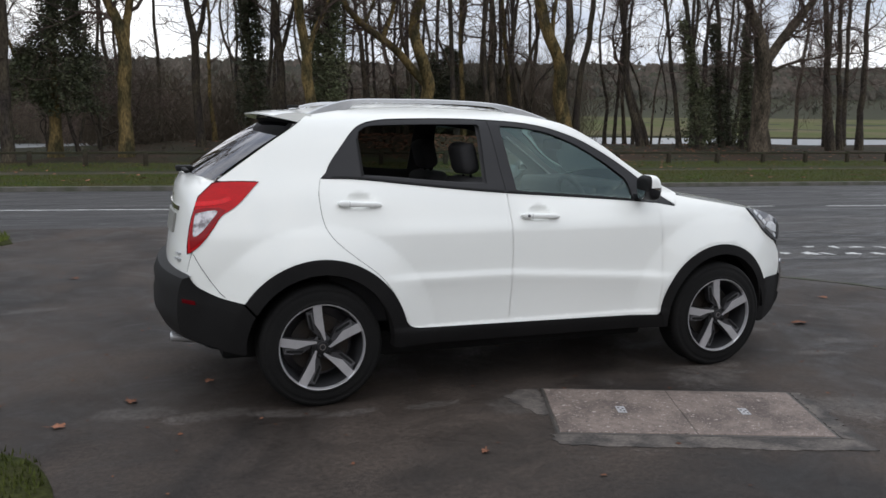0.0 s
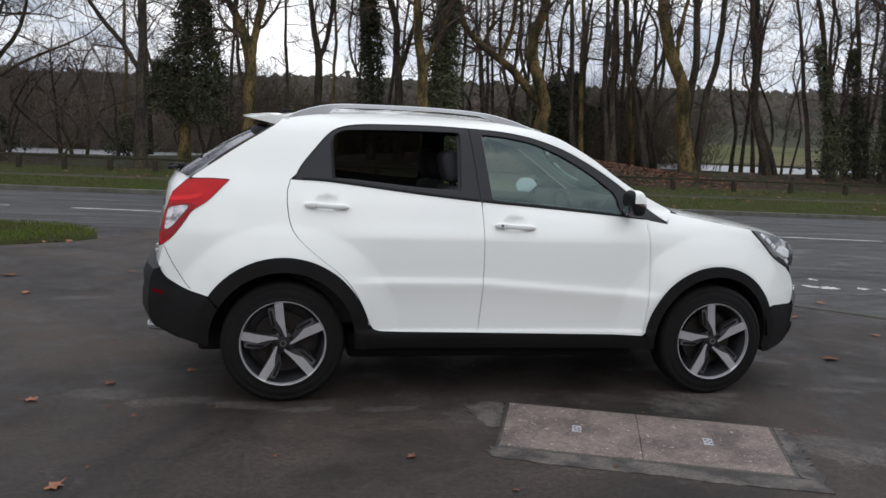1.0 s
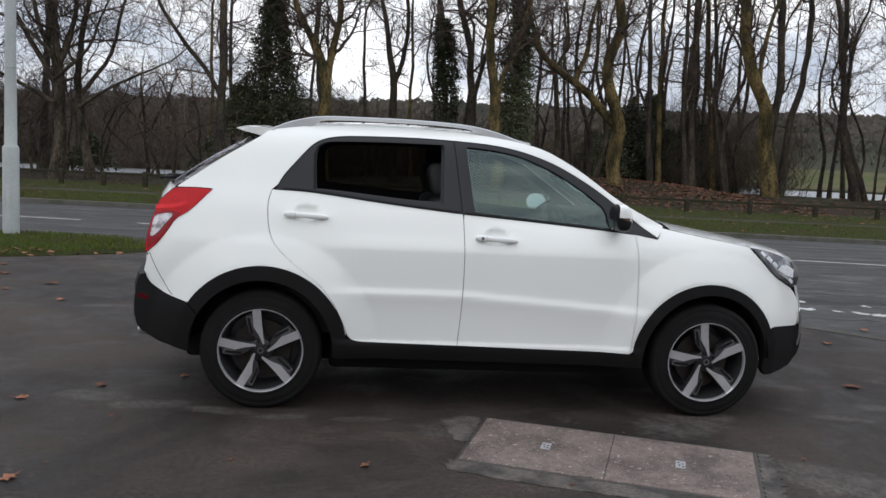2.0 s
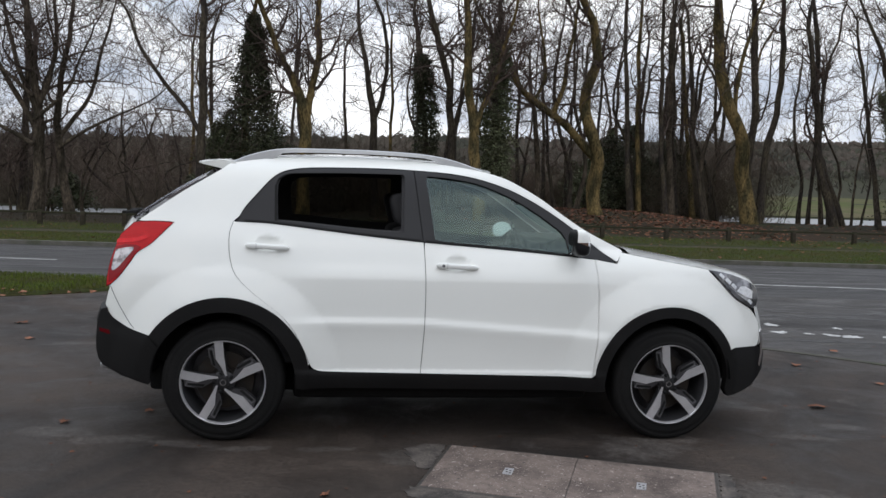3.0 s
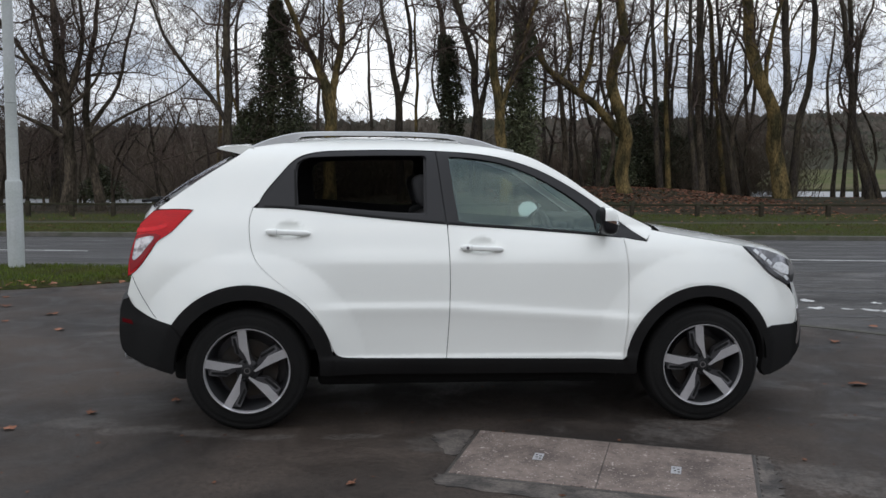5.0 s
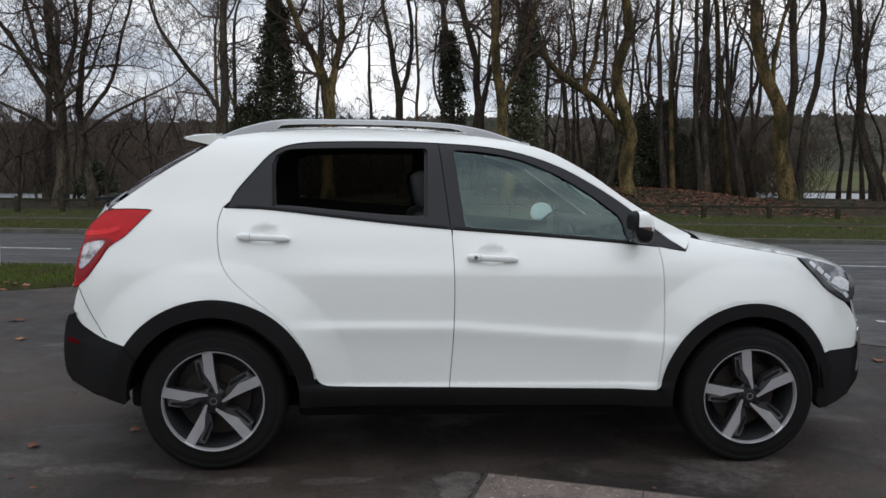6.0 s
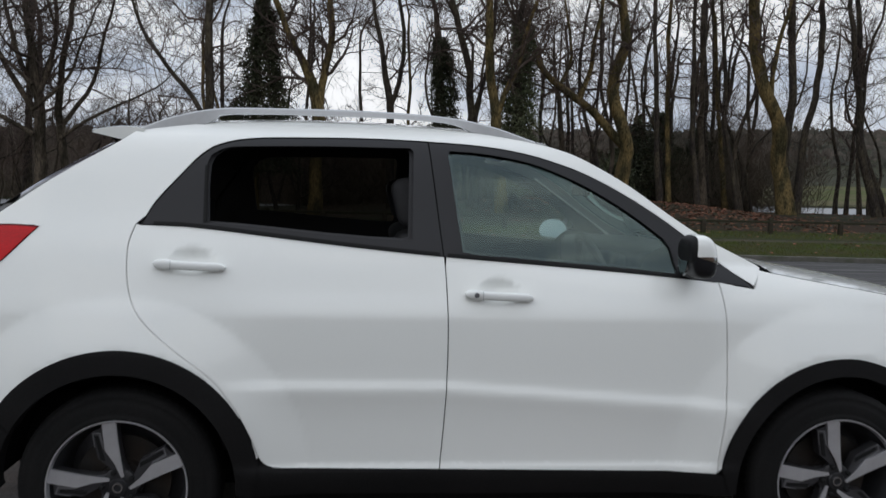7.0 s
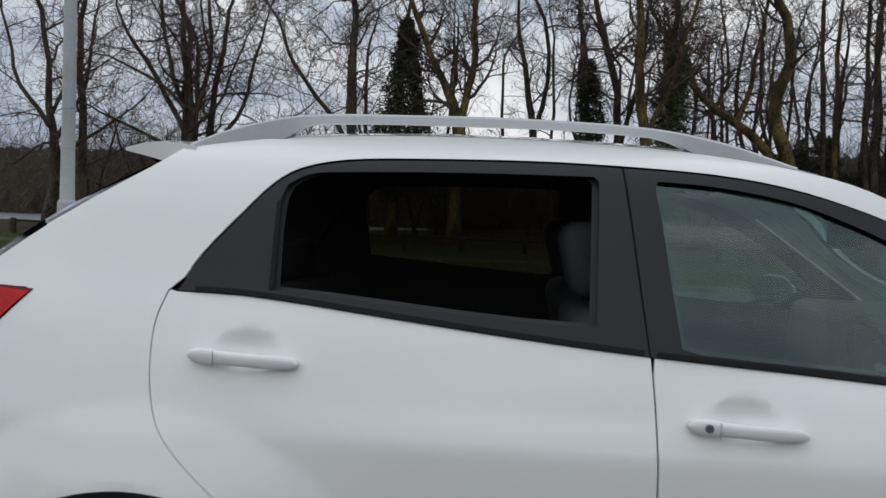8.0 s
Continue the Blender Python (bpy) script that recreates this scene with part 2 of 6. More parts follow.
M = {
    "paint": material("white_car_paint", (0.85, 0.865, 0.83), 0.45, second=(0.83, 0.845, 0.81), scale=1.5, amount=0.5, fine=300, fine_amount=0.01, coat=1.0, spec=0.2, coat_rough=0.06),
    "handle": material("white_handle_paint", (0.83, 0.845, 0.82), 0.35, fine_amount=0.01, amount=0.1, coat=1.0),
    "cladding": material("dark_textured_plastic", (0.0085, 0.0083, 0.0085), 0.55, second=(0.014, 0.0135, 0.0135), scale=3, fine=220, fine_amount=0.25, spec=0.16, bump=0.06, bump_scale=500),
    "frame": material("satin_black_film", (0.0075, 0.0075, 0.009), 0.42, second=(0.010, 0.010, 0.012), scale=2, fine=200, fine_amount=0.05, spec=0.35),
    "black": material("black_rubber", (0.012, 0.012, 0.012), 0.75, spec=0.2, scale=8, fine=90, fine_amount=0.15),
    "inside": material("dark_interior_cloth", (0.042, 0.042, 0.044), 0.9, scale=6, fine=300, fine_amount=0.2),
    "grey_trim": material("grey_interior_plastic", (0.36, 0.38, 0.38), 0.6, scale=6, fine=200, fine_amount=0.1),
    "soft_grey": material("soft_dark_grey_plastic", (0.035, 0.036, 0.037), 0.6, scale=6, fine=200, fine_amount=0.1),
    "tyre": material("tyre_rubber", (0.0045, 0.0044, 0.0044), 0.8, second=(0.009, 0.0085, 0.008), scale=9, fine=120, fine_amount=0.3, spec=0.25, bump=0.1, bump_scale=140),
    "alloy": material("machined_alloy", (0.78, 0.78, 0.80), 0.30, metal=0.7, second=(0.60, 0.60, 0.62), scale=12, fine=400, fine_amount=0.06),
    "alloy_dark": material("dark_grey_alloy", (0.030, 0.030, 0.032), 0.38, metal=0.4, second=(0.022, 0.022, 0.023), scale=12, fine=200, fine_amount=0.1),
    "alloy_leg": material("satin_grey_alloy", (0.105, 0.105, 0.112), 0.36, metal=0.75, second=(0.07, 0.07, 0.075), scale=10, fine=200, fine_amount=0.08),
    "alloy_mid": material("grey_alloy_edge", (0.20, 0.20, 0.21), 0.4, metal=0.5, fine_amount=0.05),
    "steel": material("brake_steel", (0.045, 0.043, 0.041), 0.45, metal=0.7, second=(0.06, 0.042, 0.03), scale=15, fine=200),
    "chrome": material("bright_chrome", (0.75, 0.75, 0.76), 0.08, metal=1.0, amount=0.1, fine_amount=0.02),
    "silver": material("satin_silver_rail", (0.50, 0.51, 0.52), 0.35, metal=0.6, second=(0.46, 0.47, 0.48), fine_amount=0.03),
    "red": material("red_lamp_plastic", (0.54, 0.002, 0.006), 0.28, second=(0.36, 0.001, 0.004), scale=6, fine=90, fine_amount=0.18, spec=0.2, coat=0.12, stretch=(1, 1, 4)),
    "red_deep": material("deep_red_lamp_plastic", (0.30, 0.002, 0.006), 0.22, second=(0.16, 0.001, 0.003), scale=9, fine=90, fine_amount=0.12, spec=0.25, coat=0.12),
    "red_highlight": material("highlight_red_lamp_plastic", (0.70, 0.006, 0.012), 0.25, second=(0.56, 0.003, 0.008), scale=8, fine=90, fine_amount=0.12, spec=0.25, coat=0.2),
    "red_dark": material("dark_red_lamp_plastic", (0.10, 0.0025, 0.006), 0.16, second=(0.06, 0.002, 0.004), scale=9, fine_amount=0.08, spec=0.25),
    "clear_lamp": material("clear_lamp_reflector", (0.50, 0.48, 0.49), 0.2, metal=0.6, second=(0.13, 0.11, 0.115), scale=22, low=.42, high=.6, amount=1.0, fine=40, fine_amount=0.12, coat=1.0),
    "lamp_shell": material("grey_lamp_shell", (0.46, 0.46, 0.48), 0.22, metal=0.4, second=(0.09, 0.09, 0.10), scale=9, amount=1.0, low=.42, high=.58, fine=60, coat=1.0),
    "lamp_dark": material("smoked_lamp_housing", (0.03, 0.03, 0.033), 0.15, amount=0.3, coat=1.0),
    "white_lens": material("frosted_white_lens", (0.72, 0.74, 0.76), 0.2, second=(0.5, 0.52, 0.54), scale=30, coat=1.0),
    "plate": material("dulled_plate", (0.22, 0.22, 0.20), 0.4, fine_amount=0.03),
    "mirror": material("mirror_glass", (0.40, 0.43, 0.45), 0.01, metal=1.0, amount=0.0, fine_amount=0.0),
    "tint": glass_material("privacy_glass", (0.16, 0.16, 0.15), 1.42),
    "rear_tint": glass_material("dark_rear_glass", (0.06, 0.06, 0.06), 1.5, (0.92, 0.92, 0.97)),
    "screen": glass_material("windscreen_glass", (0.36, 0.46, 0.43), 1.5),
    "glass": glass_material("green_tinted_glass", (0.74, 0.86, 0.82), 1.68),
    "drive": asphalt("driveway_asphalt", (0.0165, 0.0150, 0.0145), (0.054, 0.0420, 0.0348), (0.110, 0.100, 0.092), (1, 1, 1), 0.60, 0.14, 0.18, WORN),
    "road": asphalt("road_asphalt", (0.023, 0.0220, 0.0216), (0.041, 0.0388, 0.0376), (0.085, 0.082, 0.078), (0.30, 1.7, 1), 0.60, 0.10),
    "old_road": asphalt("worn_asphalt", (0.018, 0.016, 0.015), (0.046, 0.042, 0.039), (0.125, 0.117, 0.108), (0.55, 1.7, 1), 0.55, 0.10),
    "tar": material("tar_joint", (0.011, 0.0105, 0.010), 0.5, second=(0.022, 0.021, 0.020), scale=3, fine=60, fine_amount=0.3, mask=0.40),
    "concrete": aggregate("pinkish_concrete", (0.165, 0.128, 0.110), (0.085, 0.064, 0.055), (0.36, 0.31, 0.28)),
    "concrete_grey": material("grey_concrete", (0.100, 0.085, 0.074), 0.8, second=(0.034, 0.029, 0.026), scale=5, low=.42, high=.58, amount=1.0, fine=60, fine_amount=0.35, bump=0.4, bump_scale=120),
    "iron": material("cast_iron_rim", (0.055, 0.050, 0.046), 0.6, metal=0.3, second=(0.085, 0.07, 0.058), scale=20),
    "tag": material("galvanised_tag", (0.40, 0.40, 0.41), 0.5, metal=0.2, second=(0.26, 0.26, 0.27), scale=40, fine=200, fine_amount=0.3),
    "kerb": material("concrete_kerb", (0.12, 0.11, 0.10), 0.8, second=(0.055, 0.060, 0.036), scale=3, amount=0.9, fine=60, fine_amount=0.3),
    "edging": material("mossy_edging", (0.050, 0.046, 0.036), 0.9, second=(0.030, 0.034, 0.016), scale=3, amount=1.0, fine=60, fine_amount=0.4),
    "line": material("worn_road_paint", (0.55, 0.55, 0.54), 0.6, second=(0.30, 0.30, 0.29), scale=6, amount=0.9, fine=60, fine_amount=0.25),
    "soil": material("bare_soil", (0.030, 0.025, 0.017), 0.9, second=(0.030, 0.036, 0.013), scale=0.7, amount=1.0, fine=25, fine_amount=0.4, bump=0.5, bump_scale=30, spec=0.12),
    "turf": material("short_turf", (0.024, 0.036, 0.007), 0.95, second=(0.036, 0.030, 0.012), scale=0.9, amount=0.9, fine=30, fine_amount=0.4, bump=0.6, bump_scale=50, spec=0.12),
    "blade": material("grass_blade", (0.088, 0.132, 0.018), 0.9, second=(0.098, 0.100, 0.028), scale=1.2, amount=0.9, vary=0.3, spec=0.12),
    "verge_blade": material("winter_grass_blade", (0.062, 0.088, 0.016), 0.9, second=(0.078, 0.070, 0.026), scale=0.8, amount=1.0, vary=0.3, spec=0.12),
    "litter": material("leaf_litter", (0.036, 0.022, 0.014), 0.95, second=(0.020, 0.021, 0.010), scale=0.5, amount=1.0, fine=9, fine_amount=0.5, bump=0.8, bump_scale=14, spec=0.12),
    "dead_leaf": material("dead_brown_leaf", (0.215, 0.094, 0.058), 0.8, second=(0.120, 0.058, 0.036), scale=12, amount=0.9, vary=0.35, spec=0.12),
    "field": material("pasture", (0.056, 0.072, 0.016), 0.95, second=(0.095, 0.080, 0.040), scale=0.035, amount=1.0, fine=0.6, fine_amount=0.2, spec=0.12),
    "hill": material("wooded_hill", (0.115, 0.095, 0.080), 0.95, second=(0.066, 0.068, 0.056), scale=0.02, amount=1.0, fine=0.25, fine_amount=0.3, spec=0.12),
    "water": material("pale_river_water", (0.15, 0.155, 0.16), 0.42, amount=0.2, fine_amount=0.05, bump=0.05, bump_scale=2),
    "bark": material("grey_brown_bark", (0.088, 0.070, 0.052), 0.9, second=(0.038, 0.032, 0.023), scale=2.4, amount=1.0, low=0.40, high=0.60, fine=16, fine_amount=0.6, bump=0.8, bump_scale=22, stretch=(1, 1, 0.35), spec=0.12),
    "bark_moss": material("mossy_ochre_bark", (0.145, 0.104, 0.045), 0.9, second=(0.046, 0.040, 0.020), scale=2.4, amount=1.0, low=0.40, high=0.60, fine=16, fine_amount=0.6, bump=0.8, bump_scale=18, stretch=(1, 1, 0.4), spec=0.12),
    "bark_dark": material("dark_bark", (0.036, 0.030, 0.026), 0.9, second=(0.066, 0.055, 0.038), scale=2.2, amount=1.0, low=0.40, high=0.62, fine=16, fine_amount=0.6, bump=0.8, bump_scale=22, stretch=(1, 1, 0.35), spec=0.12),
    "twig": material("bare_twigs", (0.105, 0.076, 0.064), 0.9, second=(0.060, 0.047, 0.040), scale=0.6, amount=1.0, spec=0.12),
    "far_twig": material("far_bare_wood", (0.165, 0.128, 0.104), 0.95, second=(0.105, 0.092, 0.070), scale=0.12, amount=1.0, vary=0.3, spec=0.12),
    "ivy": material("ivy_leaves", (0.054, 0.068, 0.034), 0.6, second=(0.074, 0.074, 0.042), scale=1.5, amount=1.0, vary=0.5, spec=0.25),
    "timber": material("weathered_timber", (0.040, 0.032, 0.024), 0.85, second=(0.034, 0.036, 0.020), scale=2, amount=1.0, fine=30, fine_amount=0.35, bump=0.5, bump_scale=40, stretch=(0.3, 2, 2), spec=0.12),
    "post": material("grey_painted_steel", (0.42, 0.44, 0.44), 0.5, second=(0.34, 0.37, 0.35), scale=2, amount=0.9, fine=40, fine_amount=0.08),
    "brick": material("brown_brick", (0.21, 0.125, 0.085), 0.85, second=(0.14, 0.09, 0.065), scale=0.8, amount=1.0, fine=14, fine_amount=0.3),
    "path": material("worn_footpath", (0.052, 0.045, 0.030), 0.9, second=(0.034, 0.034, 0.018), scale=0.6, amount=1.0, fine=20, fine_amount=0.3, spec=0.12),
}


# ---- building helpers ----
def mesh_of(name, verts, faces, mat, smooth=False):
    me = bpy.data.meshes.new(name)
    me.from_pydata([tuple(v) for v in verts], [], [tuple(f) for f in faces])
    me.materials.append(mat)
    if smooth:
        me.polygons.foreach_set("use_smooth", [True] * len(me.polygons))
        me.set_sharp_from_angle(angle=radians(40))
    me.update()
    return me


def part(name, bm, mat, parent=None, label="", smooth=True, angle=40):
    """Links a bmesh as one mesh object, under a thing or a part if given."""
    me = bpy.data.meshes.new(name)
    bmesh.ops.recalc_face_normals(bm, faces=bm.faces[:]) if parent is not None else None
    bm.to_mesh(me)
    bm.free()
    me.materials.append(mat)
    if smooth:
        me.polygons.foreach_set("use_smooth", [True] * len(me.polygons))
        me.set_sharp_from_angle(angle=radians(angle))
    ob = new(name, me)
    ob.parent = parent
    return tagged(ob, label)


def piece(name, verts, faces, mat, parent=None, label="", smooth=False):
    ob = new(name, mesh_of(name, verts, faces, mat, smooth))
    ob.parent = parent
    return tagged(ob, label)


def thing(name, label, category, at=(0, 0, 0), group="", kind=""):
    ob = new(name)
    ob.location = at
    ob.empty_display_size = 0.1
    return tagged(ob, label, category, group, kind)


def box(bm, lo, hi, bevel=0.0, segs=2):
    """Adds a box from corner lo to corner hi, bevelled."""
    made = bmesh.ops.create_cube(bm, size=1.0)["verts"]
    for v in made:
        v.co = Vector([lo[i] + (v.co[i] + 0.5) * (hi[i] - lo[i]) for i in range(3)])
    if bevel:
        edges = list({e for v in made for e in v.link_edges})
        bmesh.ops.bevel(bm, geom=edges, offset=bevel, segments=segs, affect="EDGES", profile=0.5)
    return bm


def grid_faces(rows, cols, close=False):
    out = []
    for i in range(rows - 1):
        for j in range(cols if close else cols - 1):
            k = (j + 1) % cols
            out.append((i * cols + j, i * cols + k, (i + 1) * cols + k, (i + 1) * cols + j))
    return out


def lathe(profile, n=48):
    """Verts and faces of a profile of (radius, along) turned round the y axis."""
    verts = [(r * math.cos(2 * math.pi * j / n), y, r * math.sin(2 * math.pi * j / n)) for r, y in profile for j in range(n)]
    return verts, grid_faces(len(profile), n, True)


def bm_from(verts, faces):
    bm = bmesh.new()
    vs = [bm.verts.new(v) for v in verts]
    for f in faces:
        if len(set(f)) > 2:
            try:
                bm.faces.new([vs[i] for i in f])
            except ValueError:
                pass
    return bm


def pchip(xs, ys):
    """A smooth curve through the points that never overshoots."""
    xs, ys = np.array(xs, float), np.array(ys, float)
    h, d = np.diff(xs), np.diff(ys) / np.diff(xs)
    m = np.zeros(len(xs))
    m[0], m[-1] = d[0], d[-1]
    for i in range(1, len(xs) - 1):
        m[i] = 0 if d[i - 1] * d[i] <= 0 else 2 * d[i - 1] * d[i] / (d[i - 1] + d[i])

    def at(x):
        x = np.clip(x, xs[0], xs[-1])
        i = np.clip(np.searchsorted(xs, x) - 1, 0, len(h) - 1)
        t = (x - xs[i]) / h[i]
        return (2 * t**3 - 3 * t**2 + 1) * ys[i] + (t**3 - 2 * t**2 + t) * h[i] * m[i] + (-2 * t**3 + 3 * t**2) * ys[i + 1] + (t**3 - t**2) * h[i] * m[i + 1]

    return at


def run(points, n=5):
    """A smooth open line through the points, n steps between each two."""
    p = [np.array(q, float) for q in points]
    p = [2 * p[0] - p[1]] + p + [2 * p[-1] - p[-2]]
    out = []
    for i in range(1, len(p) - 2):
        for k in range(n):
            t = k / n
            out.append(0.5 * (2 * p[i] + (p[i + 1] - p[i - 1]) * t + (2 * p[i - 1] - 5 * p[i] + 4 * p[i + 1] - p[i + 2]) * t**2 + (3 * p[i] - p[i - 1] - 3 * p[i + 1] + p[i + 2]) * t**3))
    return [tuple(q) for q in out + [p[-2]]]


def tube(V, F, pts, radii, n=6):
    """Appends a tapering tube along the points to the lists V and F."""
    base = len(V)
    ref = Vector((0.31, 0.77, 0.55))
    for i, p in enumerate(pts):
        a, b = pts[max(0, i - 1)], pts[min(len(pts) - 1, i + 1)]
        t = Vector(b) - Vector(a)
        t = t.normalized() if t.length > 1e-6 else Vector((0, 0, 1))
        u = t.cross(ref)
        u = u.normalized() if u.length > 1e-3 else Vector((1, 0, 0))
        w = t.cross(u)
        for j in range(n):
            c, s = math.cos(2 * math.pi * j / n) * radii[i], math.sin(2 * math.pi * j / n) * radii[i]
            V.append((p[0] + u.x * c + w.x * s, p[1] + u.y * c + w.y * s, p[2] + u.z * c + w.z * s))
    for i in range(len(pts) - 1):
        for j in range(n):
            k = (j + 1) % n
            F.append((base + i * n + j, base + i * n + k, base + (i + 1) * n + k, base + (i + 1) * n + j))
    if radii[-1] > 0.02:
        F.append(tuple(base + (len(pts) - 1) * n + j for j in range(n)))


# ---- ground, road and verges ----
def mid(x):
    return 10.2 - 0.17 * x


def far_edge(x):
    return 14.5 - 0.085 * x


def near_edge(x):
    return 7.65 - 0.10 * x


RISE = pchip([-400, 25, 30, 38, 52, 66, 74, 114, 121, 160, 240, 330, 500, 700, 900, 2500], [-0.05, -0.05, 0.25, 0.45, 0.1, -0.30, -0.62, -0.62, -0.1, 1.2, 4.5, 9.0, 26, 42, 46, 40])


BANK = pchip([-300, -60, -30, 20, 44, 80, 400], [38, 38, 41, 56, 66, 70, 72])
FAR_BANK = pchip([-300, -30, 20, 44, 60, 400], [60, 60, 76, 112, 117, 117])


def land(x, y):
    """The height of the ground beyond the road, with the river's bed cut into it."""
    z = float(RISE(y))
    if 25 < y < 70:
        z += 0.5 * math.exp(-((x - 12.5) / 6.5) ** 4) * min(1, (y - 25) / 10) * min(1, (70 - y) / 15)
    if y > 26:
        z += min(1, (y - 26) / 10) * 0.12 * noise.noise((x * 0.12, y * 0.12, 0.3)) + min(1, max(0, y - 200) / 400) * (9 * noise.noise((x * 0.003, y * 0.003, 2)) + 0.028 * x)
    if x < 2 and 25 < y < 50:
        z += (-.05 - z) * min(1, (2 - x) / 8)
    if 30 < y < 125:
        bed = min(1, max(0, (min(y - float(BANK(x)), float(FAR_BANK(x)) - y) + 4) / 4))
        z += (-0.62 - z) * bed
    return z


def sheet(name, xs, ys, height, mat, label, category):
    verts = [(x, y, height(x, y)) for y in ys for x in xs]
    ob = piece(name, verts, grid_faces(len(ys), len(xs)), mat, smooth=True)
    return tagged(ob, label, category, kind="structure")


def strip(name, xs, lo, hi, z, mat, label, category, rows=2, depth=0.1):
    """A slab between two lines across the plan, with its front and back edges turned down."""
    verts = []
    for k in range(rows + 3):
        for x in xs:
            if k == 0:
                verts.append((x, lo(x), z - depth))
            elif k == rows + 2:
                verts.append((x, hi(x), z - depth))
            else:
                f = (k - 1) / rows
                verts.append((x, lo(x) + (hi(x) - lo(x)) * f, z))
    ob = piece(name, verts, grid_faces(rows + 3, len(xs)), mat)
    return tagged(ob, label, category, kind="structure")


def fan(a, b, n, power=1.0):
    return [a + (b - a) * (i / n) ** power for i in range(n + 1)]


GX = sorted({-1600, -900, -500, -300, *range(-200, 261, 10), 350, 550, 900, 1600})
GY = sorted({-400, -100, -40, *range(-20, 32, 4), *range(32, 130, 2), *range(130, 420, 20), *range(420, 1000, 60), 1400, 2500})
sheet("ground", GX, GY, land, M["soil"], "bare muddy ground with thin winter grass", "ground")
XS = fan(-34, 46, 40)
strip("road", XS, near_edge, far_edge, -0.010, M["road"], "grey worn tarmac road with a white centre line", "road", 6)
strip("verge_far", XS, lambda x: far_edge(x) + 0.14, lambda x: 19.2 - 0.02 * x, 0.085, M["turf"], "mown winter grass verge with scattered leaves", "verge", 4)
strip("footpath", XS, lambda x: 19.2 - 0.02 * x, lambda x: 20.6 - 0.02 * x, 0.075, M["path"], "worn pale footpath along the verge", "footpath", 2)
strip("verge_back", XS, lambda x: 20.6 - 0.02 * x, lambda x: 25.5, 0.08, M["turf"], "rough grass strip under a timber fence", "verge", 3)
sheet("woodland_floor", fan(-60, 70, 65), fan(25.4, 58, 26), lambda x, y: land(x, y) + .05, M["litter"], "woodland floor of brown leaf litter and moss", "ground")
strip("kerb_far", XS, far_edge, lambda x: far_edge(x) + 0.14, 0.09, M["kerb"], "low stained concrete kerb stones", "kerb", 1, 0.12)


# unseen wall added behind the camera: darkens reflections and blocks low sky
bm = bmesh.new()
bmesh.ops.create_cube(bm, size=1.0, matrix=Matrix.Translation((6, -19, 2.1)) @ Matrix.Diagonal((64, .3, 4.6, 1)))
tagged(part("unseen_wall", bm, M["brick"], smooth=False), "unseen plain brown brick wall, added to block low sky light", "wall", kind="structure")


# ---- the car: rear axle at x = 0, front axle at x = 2.65, middle line at y = 0 ----
HALF = pchip([0.0, .25, .395, .412, .43, .50, .60, .638, .653, .700, .735, .80, .94, 1.05, 1.17, 1.3, 1.5, 1.58, 1.64, 1.70],
             [.80, .828, .864, .8605, .8545, .857, .8655, .8705, .8715, .8605, .8588, .8575, .852, .818, .775, .715, .625, .575, .50, .40])
# the quarter panel and wing, without the doors' crease
PLAIN = pchip([0.0, .25, .40, .50, .60, .66, .80, .94, 1.05, 1.17, 1.3, 1.5, 1.58, 1.64, 1.70], [.80, .828, .850, .8605, .8660, .8640, .8600, .846, .816, .775, .715, .625, .575, .50, .40])
HANDLES = ((0.23, 1.135), (1.335, 1.045))
WHEELS = ((0.0, 0.345), (2.65, 0.345))


def half_width(x, z):
    """How far the car's side stands off its middle line."""
    door = min(1, max(0, (x - .28) / .32)) * min(1, max(0, (2.34 - x) / .28))
    door = door * door * (3 - 2 * door)
    # the crease runs level along the rear door and falls towards the front wheel
    fall = (-.035 + .065 * max(0, x - 1.13)) * min(1, max(0, (z - .45) / .13)) * min(1, max(0, (.88 - z) / .12))
    w = float(HALF(z + fall)) * door + float(PLAIN(z)) * (1 - door)
    if x < -0.1:
        w -= 0.26 * ((-0.1 - x) / 0.75) ** 2.2
    if x > 2.3:
        w -= 0.30 * ((x - 2.3) / 1.2) ** 2.2
    if z > 1.0:
        w -= min(1, (z - 1) / .15) ** 2 * 0.045 * max(0, x - 1.1)
    for i, (cx, cz) in enumerate(WHEELS):
        r = math.hypot(x - cx, (z - cz) * (1.0 if z > cz else 0.6))
        t = min(1, max(0, (0.675 - r) / 0.185))
        w += 0.040 * t * t / (t + 0.10)
    for cx, cz in HANDLES:
        q = ((x - cx) / 0.085) ** 2 + ((z - cz) / 0.055) ** 2
        if q < 1:
            w -= 0.022 * (1 - q) ** 1.5
    return w


def surface_normal(x, z, s):
    e = 0.004
    wx = (half_width(x + e, z) - half_width(x - e, z)) / (2 * e)
    wz = (half_width(x, z + e) - half_width(x, z - e)) / (2 * e)
    return Vector((-wx, s, -wz)).normalized()


